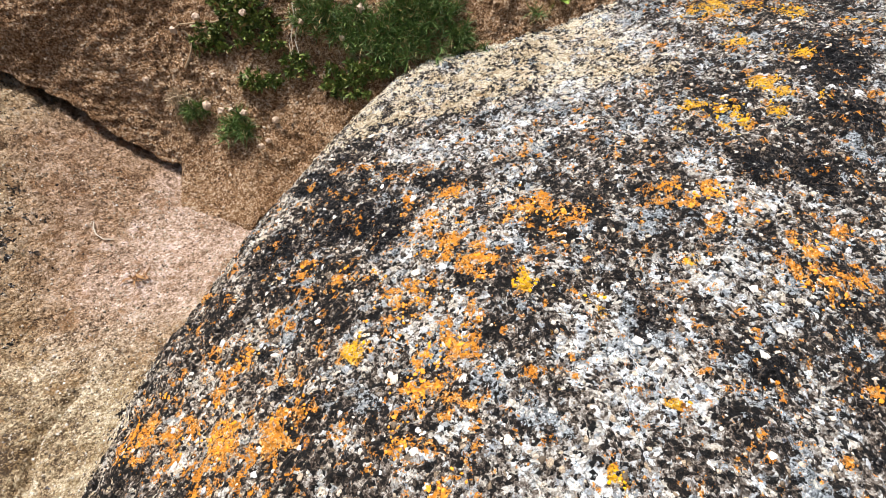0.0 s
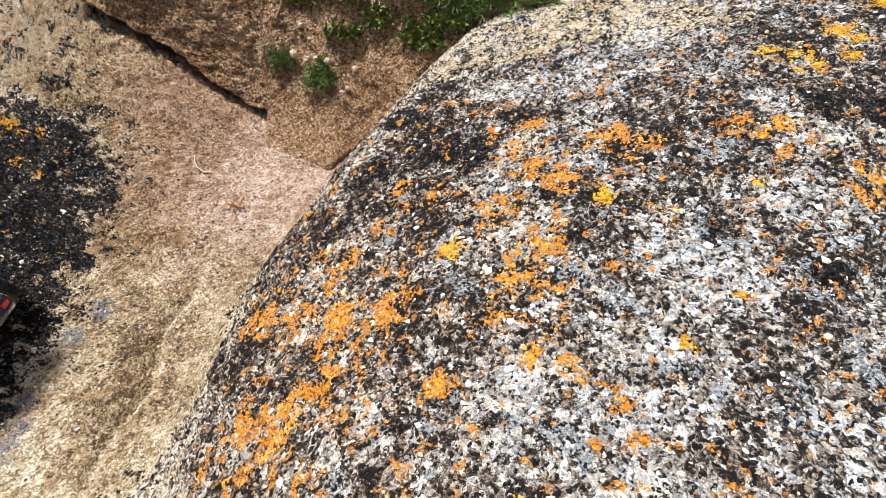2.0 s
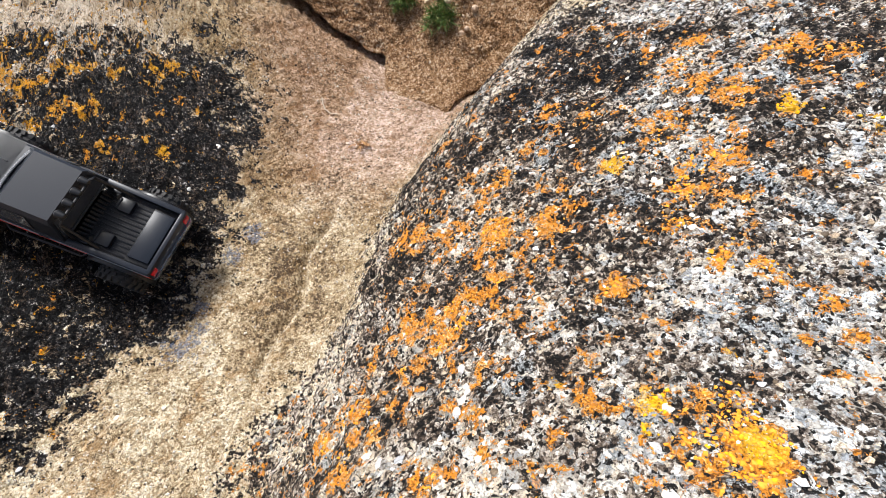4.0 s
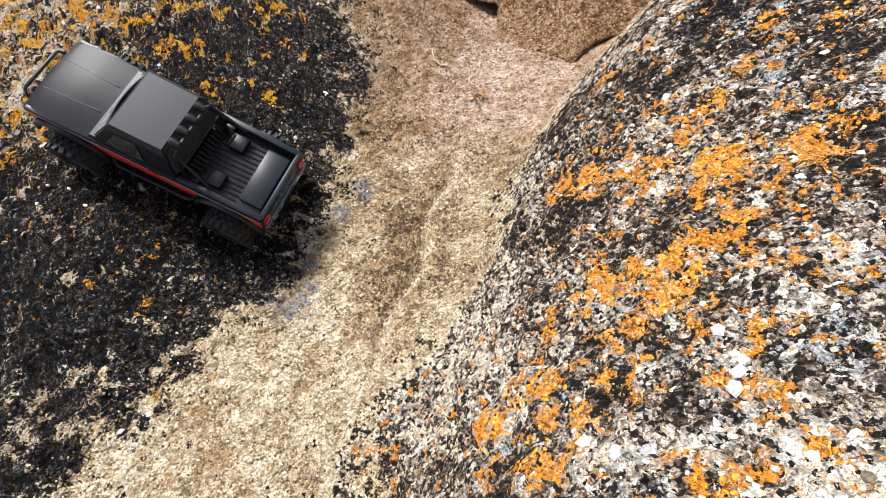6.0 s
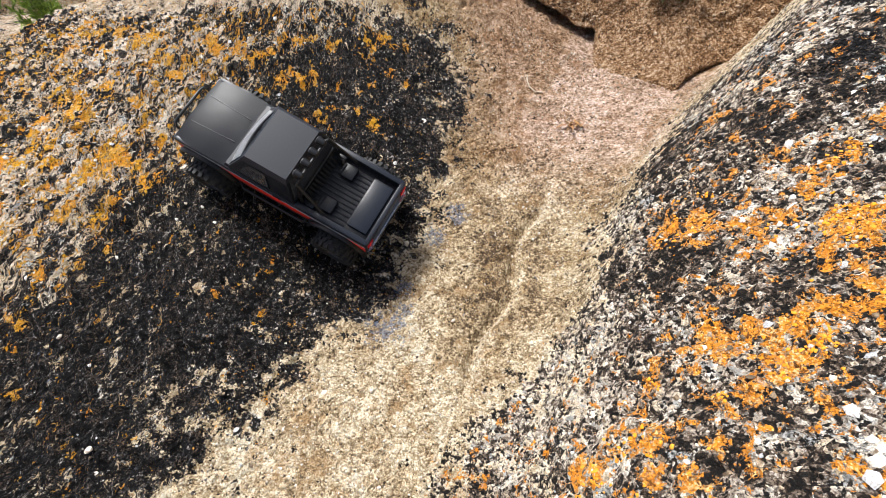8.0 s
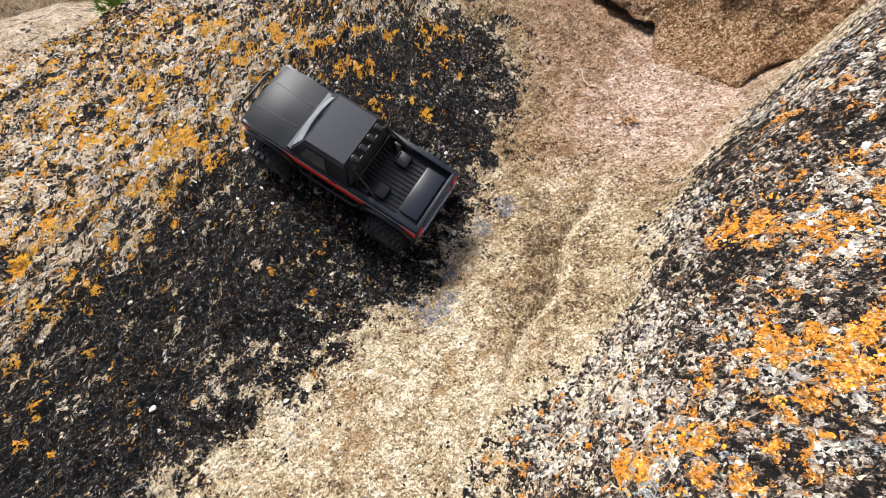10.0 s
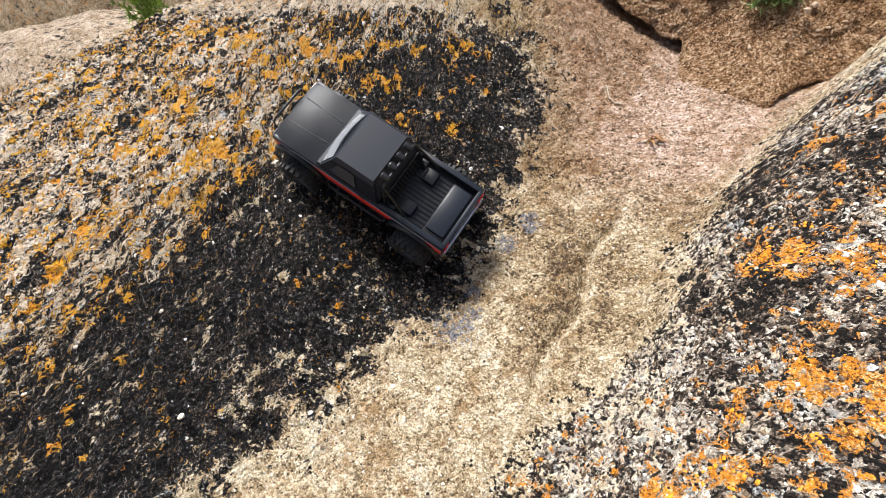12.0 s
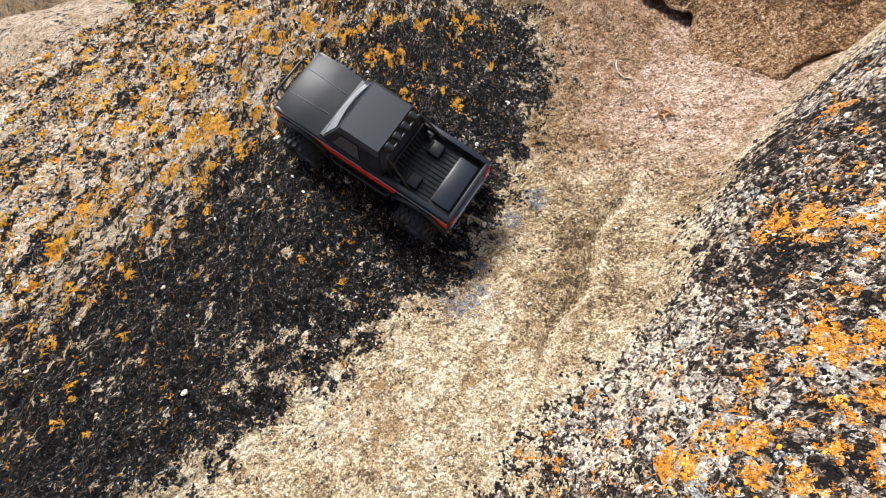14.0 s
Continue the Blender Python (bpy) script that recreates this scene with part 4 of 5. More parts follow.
    # front bumper with hoop and two lamps
    bumper = part("front_bumper", hull([(NOSE - 0.002, -0.043, 0.0560), (NOSE + 0.0090, -0.034, 0.0560), (NOSE + 0.0090, 0.034, 0.0560), (NOSE - 0.002, 0.043, 0.0560)],
                                       [(NOSE - 0.002, -0.045, 0.0635), (NOSE + 0.0105, -0.036, 0.0635), (NOSE + 0.0105, 0.036, 0.0635), (NOSE - 0.002, 0.045, 0.0635)]), M_HARD, truck, bevel=0.0012)
    hoop = [(NOSE + 0.006, -0.030, 0.0625), (NOSE + 0.0130, -0.0300, 0.0780), (NOSE + 0.0150, -0.0275, 0.0835), (NOSE + 0.0155, -0.0235, 0.0850),
            (NOSE + 0.0155, 0.0235, 0.0850), (NOSE + 0.0150, 0.0275, 0.0835), (NOSE + 0.0130, 0.0300, 0.0780), (NOSE + 0.006, 0.030, 0.0625)]
    part("bumper_hoop", tube(hoop, 0.0017, 10), M_HARD, bumper)
    for y in (-0.012, 0.012):
        bm = lathe([(0.0018, -0.004), (0.0056, -0.002), (0.0062, 0.0030), (0.0050, 0.0034), (0.0018, 0.0030)], 20, closed=False)
        bmesh.ops.transform(bm, matrix=Matrix.Translation((NOSE + 0.0085, y, 0.0735)) @ Matrix.Rotation(radians(-90), 4, "Z"), verts=bm.verts[:])
        part("spot_lamp", bm, M_HARD, bumper)
    # bed
    floor_z, x0, x1 = 0.0850, TAIL + 0.004, -0.0385
    bed = part("bed_floor", block(x0, x1, -HALF + 0.004, HALF - 0.004, floor_z - 0.002, floor_z), M_HARD, truck)
    for k in range(13):
        y = -0.036 + 0.006 * k
        part("bed_rib", block(-0.0985, x1 - 0.004, y - 0.0012, y + 0.0012, floor_z, floor_z + 0.0013), M_HARD, bed, bevel=0.0003)
    for s in (1, -1):
        part("bed_rail", block(TAIL + 0.0005, x1, s * (HALF - 0.0070), s * (HALF - 0.0004), BELT - 0.0010, BELT + 0.0026), M_BODY, truck, bevel=0.0009)
        part("bed_wall", block(TAIL + 0.002, x1, s * (HALF - 0.0068), s * (HALF - 0.0046), floor_z, BELT), M_HARD, truck)
        pod = part("wheel_tower", block(-0.0780, -0.0600, s * 0.0150, s * 0.0330, floor_z, floor_z + 0.0085), M_HARD, truck, bevel=0.0016)
        part("tower_lip", block(-0.0625, -0.0595, s * 0.0170, s * 0.0310, floor_z + 0.0070, floor_z + 0.0098), M_HARD, pod, bevel=0.0006)
        # shock absorber lying against the bulkhead
        part("strut", tube([(-0.0480, s * 0.0330, floor_z + 0.0020), (-0.0590, s * 0.0300, floor_z + 0.0110)], 0.0028, 10), M_HARD, truck, bevel=0.0)
        part("bed_pocket", block(-0.0580, -0.0480, s * 0.0335, s * 0.0385, floor_z, floor_z + 0.0100), M_HARD, truck, bevel=0.0010)
    for k in range(11):
        y = -0.0275 + 0.0055 * k
        part("bed_bolster", tube([(-0.0500, y, floor_z + 0.0010), (-0.0440, y, floor_z + 0.0052), (-0.0400, y, floor_z + 0.0100)], 0.0017, 8), M_HARD, bed)
    chest = part("bed_chest", block(-0.1265, -0.1000, -0.0335, 0.0335, floor_z, floor_z + 0.0072), M_BODY, truck, "smooth black bed chest lid", bevel=0.0022)
    part("chest_base", block(-0.1295, -0.0985, -0.0385, 0.0385, floor_z, floor_z + 0.0025), M_HARD, chest, bevel=0.0008)
    part("tailgate", block(TAIL - 0.0005, TAIL + 0.0045, -HALF + 0.003, HALF - 0.003, 0.0640, BELT + 0.0026), M_BODY, truck, bevel=0.0009)
    for s in (1, -1):
        part("tail_lamp", block(TAIL - 0.0022, TAIL + 0.0005, s * 0.0335, s * 0.0435, 0.0760, 0.0905), M_TAIL, truck, "red tail lamp", bevel=0.0006)
    for k in range(4):
        y = -0.018 + 0.012 * k
        part("tailgate_mark", block(TAIL - 0.0012, TAIL, y - 0.0022, y + 0.0022, 0.0825, 0.0845), M_CHROME, truck)
    rear = part("rear_bumper", hull([(TAIL - 0.0040, -0.0415, 0.0620), (TAIL - 0.001, -0.0465, 0.0620), (TAIL - 0.001, 0.0465, 0.0620), (TAIL - 0.0040, 0.0415, 0.0620)],
                                    [(TAIL - 0.0034, -0.0420, 0.0695), (TAIL - 0.001, -0.0468, 0.0695), (TAIL - 0.001, 0.0468, 0.0695), (TAIL - 0.0034, 0.0420, 0.0695)]), M_CHROME, truck, "dull chrome rear bumper", bevel=0.0014)
    part("bumper_mark", block(TAIL - 0.0046, TAIL - 0.0032, -0.0080, 0.0080, 0.0640, 0.0680), M_HARD, rear)
    # roll bar behind the cab with four lamps
    bar = part("roll_bar", tube([(-0.0440, -0.0375, BELT), (-0.0425, -0.0355, 0.1180), (-0.0415, -0.0320, 0.1360), (-0.0410, -0.0280, 0.1395), (-0.0410, 0.0280, 0.1395), (-0.0415, 0.0320, 0.1360), (-0.0425, 0.0355, 0.1180), (-0.0440, 0.0375, BELT)], 0.0019), M_HARD, truck)
    for s in (1, -1):
        part("bar_brace", tube([(-0.0415, s * 0.0320, 0.1350), (-0.0560, s * 0.0345, 0.1180), (-0.0720, s * 0.0375, BELT)], 0.0017), M_HARD, bar)
    part("bar_rung", tube([(-0.0435, -0.0360, 0.1120), (-0.0435, 0.0360, 0.1120)], 0.0014), M_HARD, bar)
    for k in range(4):
        y = -0.0225 + 0.0150 * k
        bm = lathe([(0.0016, -0.0085), (0.0045, -0.0065), (0.0060, 0.0005), (0.0064, 0.0045), (0.0056, 0.0052), (0.0016, 0.0045)], 20, closed=False)
        bmesh.ops.transform(bm, matrix=Matrix.Translation((-0.0380, y, 0.1430)) @ Matrix.Scale(0.78, 4) @ Matrix.Rotation(radians(-90), 4, "Z"), verts=bm.verts[:])
        lamp = part("roof_lamp", bm, M_HARD, bar)
        bm = lathe([(0.0008, 0.0040), (0.0054, 0.0046), (0.0050, 0.0060), (0.0008, 0.0066)], 16, closed=False)
        bmesh.ops.transform(bm, matrix=Matrix.Translation((-0.0380, y, 0.1430)) @ Matrix.Scale(0.78, 4) @ Matrix.Rotation(radians(-90), 4, "Z"), verts=bm.verts[:])
        part("lens", bm, M_LAMP, lamp, "clear lamp lens")
    # chassis, axles, shocks
    part("chassis", hull([(-0.115, -0.016, 0.0360), (0.115, -0.016, 0.0360), (0.115, 0.016, 0.0360), (-0.115, 0.016, 0.0360)],
                         [(-0.128, -0.034, 0.0660), (0.122, -0.034, 0.0660), (0.122, 0.034, 0.0660), (-0.128, 0.034, 0.0660)]), M_HARD, truck, bevel=0.002)
    for cx in (FRONT_AXLE, REAR_AXLE):
        part("axle", tube([(cx, -0.046, TYRE_R), (cx, 0.046, TYRE_R)], 0.0045, 12), M_HARD, truck)
        for s in (1, -1):
            shock = part("shock", tube([(cx - 0.012, s * 0.032, TYRE_R + 0.003), (cx - 0.020, s * 0.034, 0.0820)], 0.0016, 8), M_STEEL, truck)
            turns = [(cx - 0.0135 - 0.0055 * i / 60 + 0.0038 * math.cos(i * 0.75), s * 0.0325 + 0.0038 * math.sin(i * 0.75), TYRE_R + 0.010 + 0.030 * i / 60) for i in range(61)]
            part("spring", tube(turns, 0.0006, 5), M_STEEL, shock)
    first = None
    for cx in (FRONT_AXLE, REAR_AXLE):
        for s in (1, -1):
            m = Matrix.Translation((cx, s * TRACK, TYRE_R)) @ Matrix.Rotation(0.0 if s > 0 else math.pi, 4, "Z") @ Matrix.Rotation(0.37 * cx * 100, 4, "Y")
            if first is None:
                first = part("wheel", rim_mesh(), M_RIM, truck, "black six-spoke rim with knobbly tyre")
                part("tyre", tyre_mesh(), M_TYRE, first)
                part("hub", lathe([(0.0008, 0.001), (0.0050, 0.002), (0.0046, 0.0070), (0.0008, 0.0078)], 14, closed=False), M_STEEL, first)
                first.matrix_basis = m
            else:
                copy_thing(first, m)
    return truck


TRUCK = Matrix(((-0.8596, -0.1775, 0.4792, -0.762), (-0.0322, -0.9171, -0.3974, 0.2261), (0.51, -0.357, 0.7826, 0.1105), (0, 0, 0, 1)))
toy_pickup_truck(Matrix.LocRotScale(TRUCK.translation, TRUCK.to_quaternion(), None) @ Matrix.Translation((0, 0, 0.009)))
# ---- loose and growing things ----


def tops(x, y):
    return np.maximum.reduce([land(x, y, k) for k in ("right", "left", "gully")])


def lumps(name, x, y, radius, height, material, label, category, sides=6, seed=1, sink=0.0, depth=None):
    """Many small irregular domes lying on the land (or on the bank, where y is a height), as one object."""
    rng = np.random.RandomState(seed)
    k, e = len(x), 0.004
    level = depth or tops
    z = level(x, y)
    nx, ny = -(level(x + e, y) - level(x - e, y)) / (2 * e), -(level(x, y + e) - level(x, y - e)) / (2 * e)
    nor = np.stack([nx, ny, np.ones(k)], -1)
    if depth:
        nor = np.stack([-nx, -np.ones(k), -ny], -1)
    nor /= np.linalg.norm(nor, axis=1, keepdims=True)
    tx = np.cross(nor, [0.0, 0.0, 1.0] if depth else [0.0, 1.0, 0.0])
    tx /= np.linalg.norm(tx, axis=1, keepdims=True)
    ty = np.cross(nor, tx)
    base = np.stack([x, z, y] if depth else [x, y, z], -1)
    turn = rng.rand(k)[:, None] * 6.283 + np.arange(sides) * 6.283 / sides
    jag = 0.5 + 1.0 * rng.rand(k, sides)
    verts = []
    for ring, up in ((1.0, -0.6), (0.80, 0.85)):
        r = radius[:, None] * ring * jag
        h = height[:, None] * (up + 0.35 * (rng.rand(k, sides) - 0.5)) - sink
        verts.append(base[:, None] + r[..., None] * (np.cos(turn)[..., None] * tx[:, None] + np.sin(turn)[..., None] * ty[:, None]) + h[..., None] * nor[:, None])
    peak = base + (height * (0.9 + 0.3 * rng.rand(k)) - sink)[:, None] * nor
    co = np.concatenate([verts[0], verts[1], peak[:, None]], 1)
    per = 2 * sides + 1
    faces = []
    for i in range(sides):
        j = (i + 1) % sides
        faces += [(j, i, sides + i), (j, sides + i, sides + j), (sides + j, sides + i, 2 * sides)]
    tri = (np.arange(k)[:, None, None] * per + np.array(faces)[None]).reshape(-1, 3)
    me = bpy.data.meshes.new(name)
    me.vertices.add(k * per)
    me.vertices.foreach_set("co", co.astype(np.float32).ravel())
    me.loops.add(tri.size)
    me.loops.foreach_set("vertex_index", tri.astype(np.int32).ravel())
    me.polygons.add(len(tri))
    me.polygons.foreach_set("loop_start", np.arange(0, tri.size, 3, dtype=np.int32))
    me.update(calc_edges=True)
    me.materials.append(material)
    ob = new(name, me)
    return tagged(ob, label, category, kind="stuff")


def around(rows, density, seed, spread=0.62):
    """Random places in round patches."""
    rng = np.random.RandomState(seed)
    out = []
    for a, b, r in rows:
        k = max(3, int(density * r * r * 3.14))
        out.append(np.stack([a + r * spread * rng.randn(k), b + r * spread * rng.randn(k)], -1))
    pts = np.concatenate(out)
    keep = fbm(pts[:, 0], pts[:, 1], 60.0, 3, 77) > 0.0
    return pts[keep]


def lichen_and_grit():
    rng = np.random.RandomState(5)
    east = around(ORANGE_UPPER + ORANGE_LOWER + ORANGE_EAST, 60000, 11)
    lumps("orange_lichen", east[:, 0], east[:, 1], 0.0007 + 0.0011 * rng.rand(len(east)), 0.0002 + 0.0004 * rng.rand(len(east)), M_LICHEN,
          "crusty orange lichen lobes growing on the pale boulder", "lichen", seed=21)
    gold = around(YELLOW_EAST, 90000, 13)
    lumps("yellow_lichen", gold[:, 0], gold[:, 1], 0.0007 + 0.0010 * rng.rand(len(gold)), 0.0003 + 0.0005 * rng.rand(len(gold)), M_LICHEN_YELLOW,
          "leafy golden yellow lichen rosettes on the pale boulder", "lichen", seed=26)
    west = around(ORANGE_BROW + ORANGE_BROW_LOW + ORANGE_FAR + ORANGE_FAR_LOW + ORANGE_SPARSE, 30000, 12)
    lumps("orange_lichen", west[:, 0], west[:, 1], 0.0007 + 0.0010 * rng.rand(len(west)), 0.0003 + 0.0005 * rng.rand(len(west)), M_LICHEN,
          "crusty yellow-orange lichen lobes growing on the dark boulder", "lichen", seed=22)
    x, y = rng.uniform(-0.72, -0.24, 26000), rng.uniform(-0.25, 0.70, 26000)
    cov = covers(x, y)
    keep = rng.rand(26000) < cov["sand"] * (0.35 + 0.9 * sstep(fbm(x, y, 11.0, 3, 51), -0.05, 0.2))
    x, y = x[keep], y[keep]
    size = 0.0004 + 0.0014 * rng.rand(len(x)) ** 3
    lumps("loose_grit", x, y, size, size * 0.9, M_GRIT, "loose cream and brown granite grit on the gully floor", "gravel", sides=5, seed=23)
    x, y = rng.uniform(-0.55, 0.55, 15000), rng.uniform(-0.2, 0.72, 15000)
    cov = covers(x, y)
    keep = (cov["sand"] < 0.5) & (rng.rand(15000) < 0.75 - 0.5 * cov["black"]) & (right_rock(x, y) > gully(x, y) - 0.01)
    x, y = x[keep], y[keep]
    size = 0.0007 + 0.0018 * rng.rand(len(x)) ** 2
    lumps("granite_crystals", x, y, size, size * 0.22, M_GRIT, "white feldspar crystals standing proud of the granite", "stone", sides=6, seed=24, sink=0.0003)
    x, y = rng.uniform(-1.5, -0.58, 9000), rng.uniform(-0.4, 0.68, 9000)
    cov = covers(x, y)
    keep = (cov["sand"] < 0.9) & (rng.rand(9000) < 0.12 + 0.9 * cov["pale"] ** 2)
    x, y = x[keep], y[keep]
    size = 0.0006 + 0.0020 * rng.rand(len(x)) ** 2.5
    lumps("granite_crystals", x, y, size, size * 0.25, M_GRIT, "pale crystals showing through the black crust", "stone", sides=6, seed=25, sink=0.0003)


lichen_and_grit()


def large_crystals():
    rng = np.random.RandomState(15)
    x, y = rng.uniform(-0.42, 0.50, 1500), rng.uniform(-0.2, 0.70, 1500)
    cov = covers(x, y)
    keep = (cov["sand"] < 0.5) & (rng.rand(1500) < 0.3 + 0.4 * cov["pale"]) & (right_rock(x, y) > gully(x, y) + 0.01)
    x, y = x[keep], y[keep]
    size = 0.0014 + 0.0030 * rng.rand(len(x)) ** 2.2
    lumps("feldspar_crystals", x, y, size, size * 0.16, M_FELDSPAR, "large white and bluish feldspar crystals in the pale granite", "crystal", sides=5, seed=41, sink=0.0002)
    x = np.array([-0.186, -0.184, -0.181, -0.183, -0.225, -0.240, -0.222, -0.218])
    y = np.array([0.008, 0.016, 0.024, 0.030, 0.026, -0.031, 0.184, 0.190])
    size = np.array([0.0042, 0.0048, 0.0042, 0.0036, 0.0036, 0.0040, 0.0040, 0.0034])
    lumps("feldspar_crystals", x, y, size, size * 0.16, M_FELDSPAR, "block-shaped cream feldspar crystals in the granite", "crystal", sides=5, seed=44)
    x, y = rng.uniform(-1.4, -0.62, 900), rng.uniform(-0.4, 0.6, 900)
    cov = covers(x, y)
    keep = (cov["sand"] < 0.9) & (rng.rand(900) < 0.14 + 0.5 * np.clip(cov["pale"], 0, 1))
    x, y = x[keep], y[keep]
    size = 0.0013 + 0.0028 * rng.rand(len(x)) ** 2.2
    lumps("feldspar_crystals", x, y, size, size * 0.2, M_FELDSPAR, "white feldspar crystals showing through the dark crust", "crystal", sides=5, seed=42, sink=0.0002)


large_crystals()


def bank_crumbs():
    rng = np.random.RandomState(16)
    x, z = rng.uniform(-0.9, 0.3, 16000), rng.uniform(0.07, 0.43, 16000)
    keep = (z > bank_lip(x) + 0.008) & (fbm(x, z, 18.0, 3, 81) > -0.12)
    x, z = x[keep], z[keep]
    size = 0.0006 + 0.0021 * rng.rand(len(x)) ** 3
    lumps("earth_crumbs", x, z, size, size * 0.8, M_CLOD, "small crumbs of granite and earth on the bank", "gravel", sides=5, seed=43,
          depth=lambda a, b: bank_face(a, b) - bank_bump(a, b))


bank_crumbs()


# ---- plants ----


def leaf_material(name, dark, light, dry=None):
    n = Nodes(name)
    isl = n.add("ShaderNodeNewGeometry", 8)
    col = n.mix(isl, dark, light)
    if dry:
        col = n.mix(n.step(isl, 0.90, 0.92), col, dry)
    col = n.mix(n.math("MULTIPLY", n.step(n.noise(300.0, 3.0, 0.6), 0.4, 0.7), 0.35), col, tuple(c * 0.5 for c in dark))
    return n.done(col, 0.55, spec=0.3)


M_GRASS = leaf_material("grass_blades", (0.040, 0.080, 0.018), (0.190, 0.280, 0.070), (0.36, 0.25, 0.11))
M_SUCCULENT = leaf_material("small_fleshy_leaves", (0.045, 0.078, 0.013), (0.230, 0.280, 0.060), (0.30, 0.20, 0.08))
M_BRIGHT = leaf_material("bright_leaves", (0.07, 0.13, 0.015), (0.30, 0.42, 0.06))
M_DRY = leaf_material("dry_stems", (0.20, 0.13, 0.07), (0.46, 0.34, 0.21))
M_PALE_TWIG = leaf_material("bleached_twig", (0.42, 0.34, 0.25), (0.62, 0.54, 0.43))
M_WITHERED = leaf_material("withered_leaf", (0.17, 0.075, 0.028), (0.50, 0.29, 0.13))
M_FLOWER = leaf_material("dry_flower_heads", (0.26, 0.16, 0.10), (0.55, 0.41, 0.30))


def blade_mesh(name, base, way, length, width, droop, material, seed, widest=0.35):
    """Narrow bent blades; every argument is an array over the blades."""
    k = len(base)
    rng = np.random.RandomState(seed)
    way = way / np.linalg.norm(way, axis=1, keepdims=True)
    side = np.cross(way, rng.randn(k, 3))
    side /= np.linalg.norm(side, axis=1, keepdims=True)
    co = []
    for s, wd in ((0.0, 0.6), (widest, 1.0), (0.72, 0.75), (1.0, 0.12)):
        mid = base + way * (length * s)[:, None]
        mid[:, 2] -= droop * length * s * s
        mid = mid + side * (0.12 * length * math.sin(3.1 * s))[:, None]
        co += [mid - side * (0.5 * width * wd)[:, None], mid + side * (0.5 * width * wd)[:, None]]
    co = np.stack(co, 1)
    quad = np.array([(0, 1, 3, 2), (2, 3, 5, 4), (4, 5, 7, 6)])
    quad = (np.arange(k)[:, None, None] * 8 + quad[None]).reshape(-1, 4)
    me = bpy.data.meshes.new(name)
    me.vertices.add(k * 8)
    me.vertices.foreach_set("co", co.astype(np.float32).ravel())
    me.loops.add(quad.size)
    me.loops.foreach_set("vertex_index", quad.astype(np.int32).ravel())
    me.polygons.add(len(quad))
    me.polygons.foreach_set("loop_start", np.arange(0, quad.size, 4, dtype=np.int32))
    me.update(calc_edges=True)
    me.materials.append(material)
    return me


def rosettes(centres, out, per, length, width, droop, seed, spread=1.0):
    """Blades that fan out from many centres; out is the way that the plant faces."""
    rng = np.random.RandomState(seed)
    k = len(centres) * per
    base = np.repeat(centres, per, 0) + rng.randn(k, 3) * 0.0012
    way = np.array(out)[None] + spread * rng.randn(k, 3)
    ln = length * (0.6 + 0.7 * rng.rand(k))
    return base, way, ln, width * (0.7 + 0.6 * rng.rand(k)), droop * (0.4 + rng.rand(k))


def flower(parent, foot, head, radius, seed):
    """A dry flower head on a thin bent stem."""
    foot, head = Vector(foot), Vector(head)
    mid = (foot + head) / 2 + Vector((0.003, -0.004, 0.006))
    stem = part("stem", tube([foot, mid, head], 0.0006, 5), M_DRY, parent, "thin dry stem")
    bm = bmesh.new()
    bmesh.ops.create_icosphere(bm, subdivisions=2, radius=radius, matrix=Matrix.Translation(head))
    rng = random.Random(seed)
    for v in bm.verts:
        v.co = head + (v.co - head) * (0.72 + 0.5 * rng.random())
    part("flower_head", bm, M_FLOWER, stem, "papery dry flower head", smooth=False)


def bank_plant(name, x, z, width, height, count, kind, label, seed, flowers=()):
    """A plant of many rosettes that hangs on the face of the bank."""
    rng = np.random.RandomState(seed)
    out = np.array([0.0, -0.75, 0.55])
    offs = rng.randn(int(count * 1.5), 2) * 0.55
    offs = offs[np.abs(offs).max(1) < 1.1]
    cent = np.array([bank_point(x + width * a, z + height * b) for a, b in offs])
    cent[:, 1] -= 0.004 + 0.006 * rng.rand(len(cent))
    per, length, wid, droop, spread, mat = {"grass": (36, 0.0215, 0.0013, 0.10, 1.15, M_GRASS), "leafy": (16, 0.0105, 0.0036, 0.1, 0.9, M_SUCCULENT),
                                            "dry": (30, 0.018, 0.0011, 0.5, 0.9, M_DRY)}[kind]
    base, way, ln, wd, dr = rosettes(cent, out, per, length, wid, droop, seed + 1, spread)
    ob = new(name, blade_mesh(name, base, way, ln, wd, dr, mat, seed + 2))
    tagged(ob, label, "plant", group="plants on the bank")
    for i, (dx, dz, r) in enumerate(flowers):
        foot = bank_point(x + 0.4 * dx, z + 0.3 * dz)
        head = bank_point(x + dx, z + dz) + np.array([0, -0.018, 0.0])
        flower(ob, foot, head, r, seed + 10 + i)
    return ob


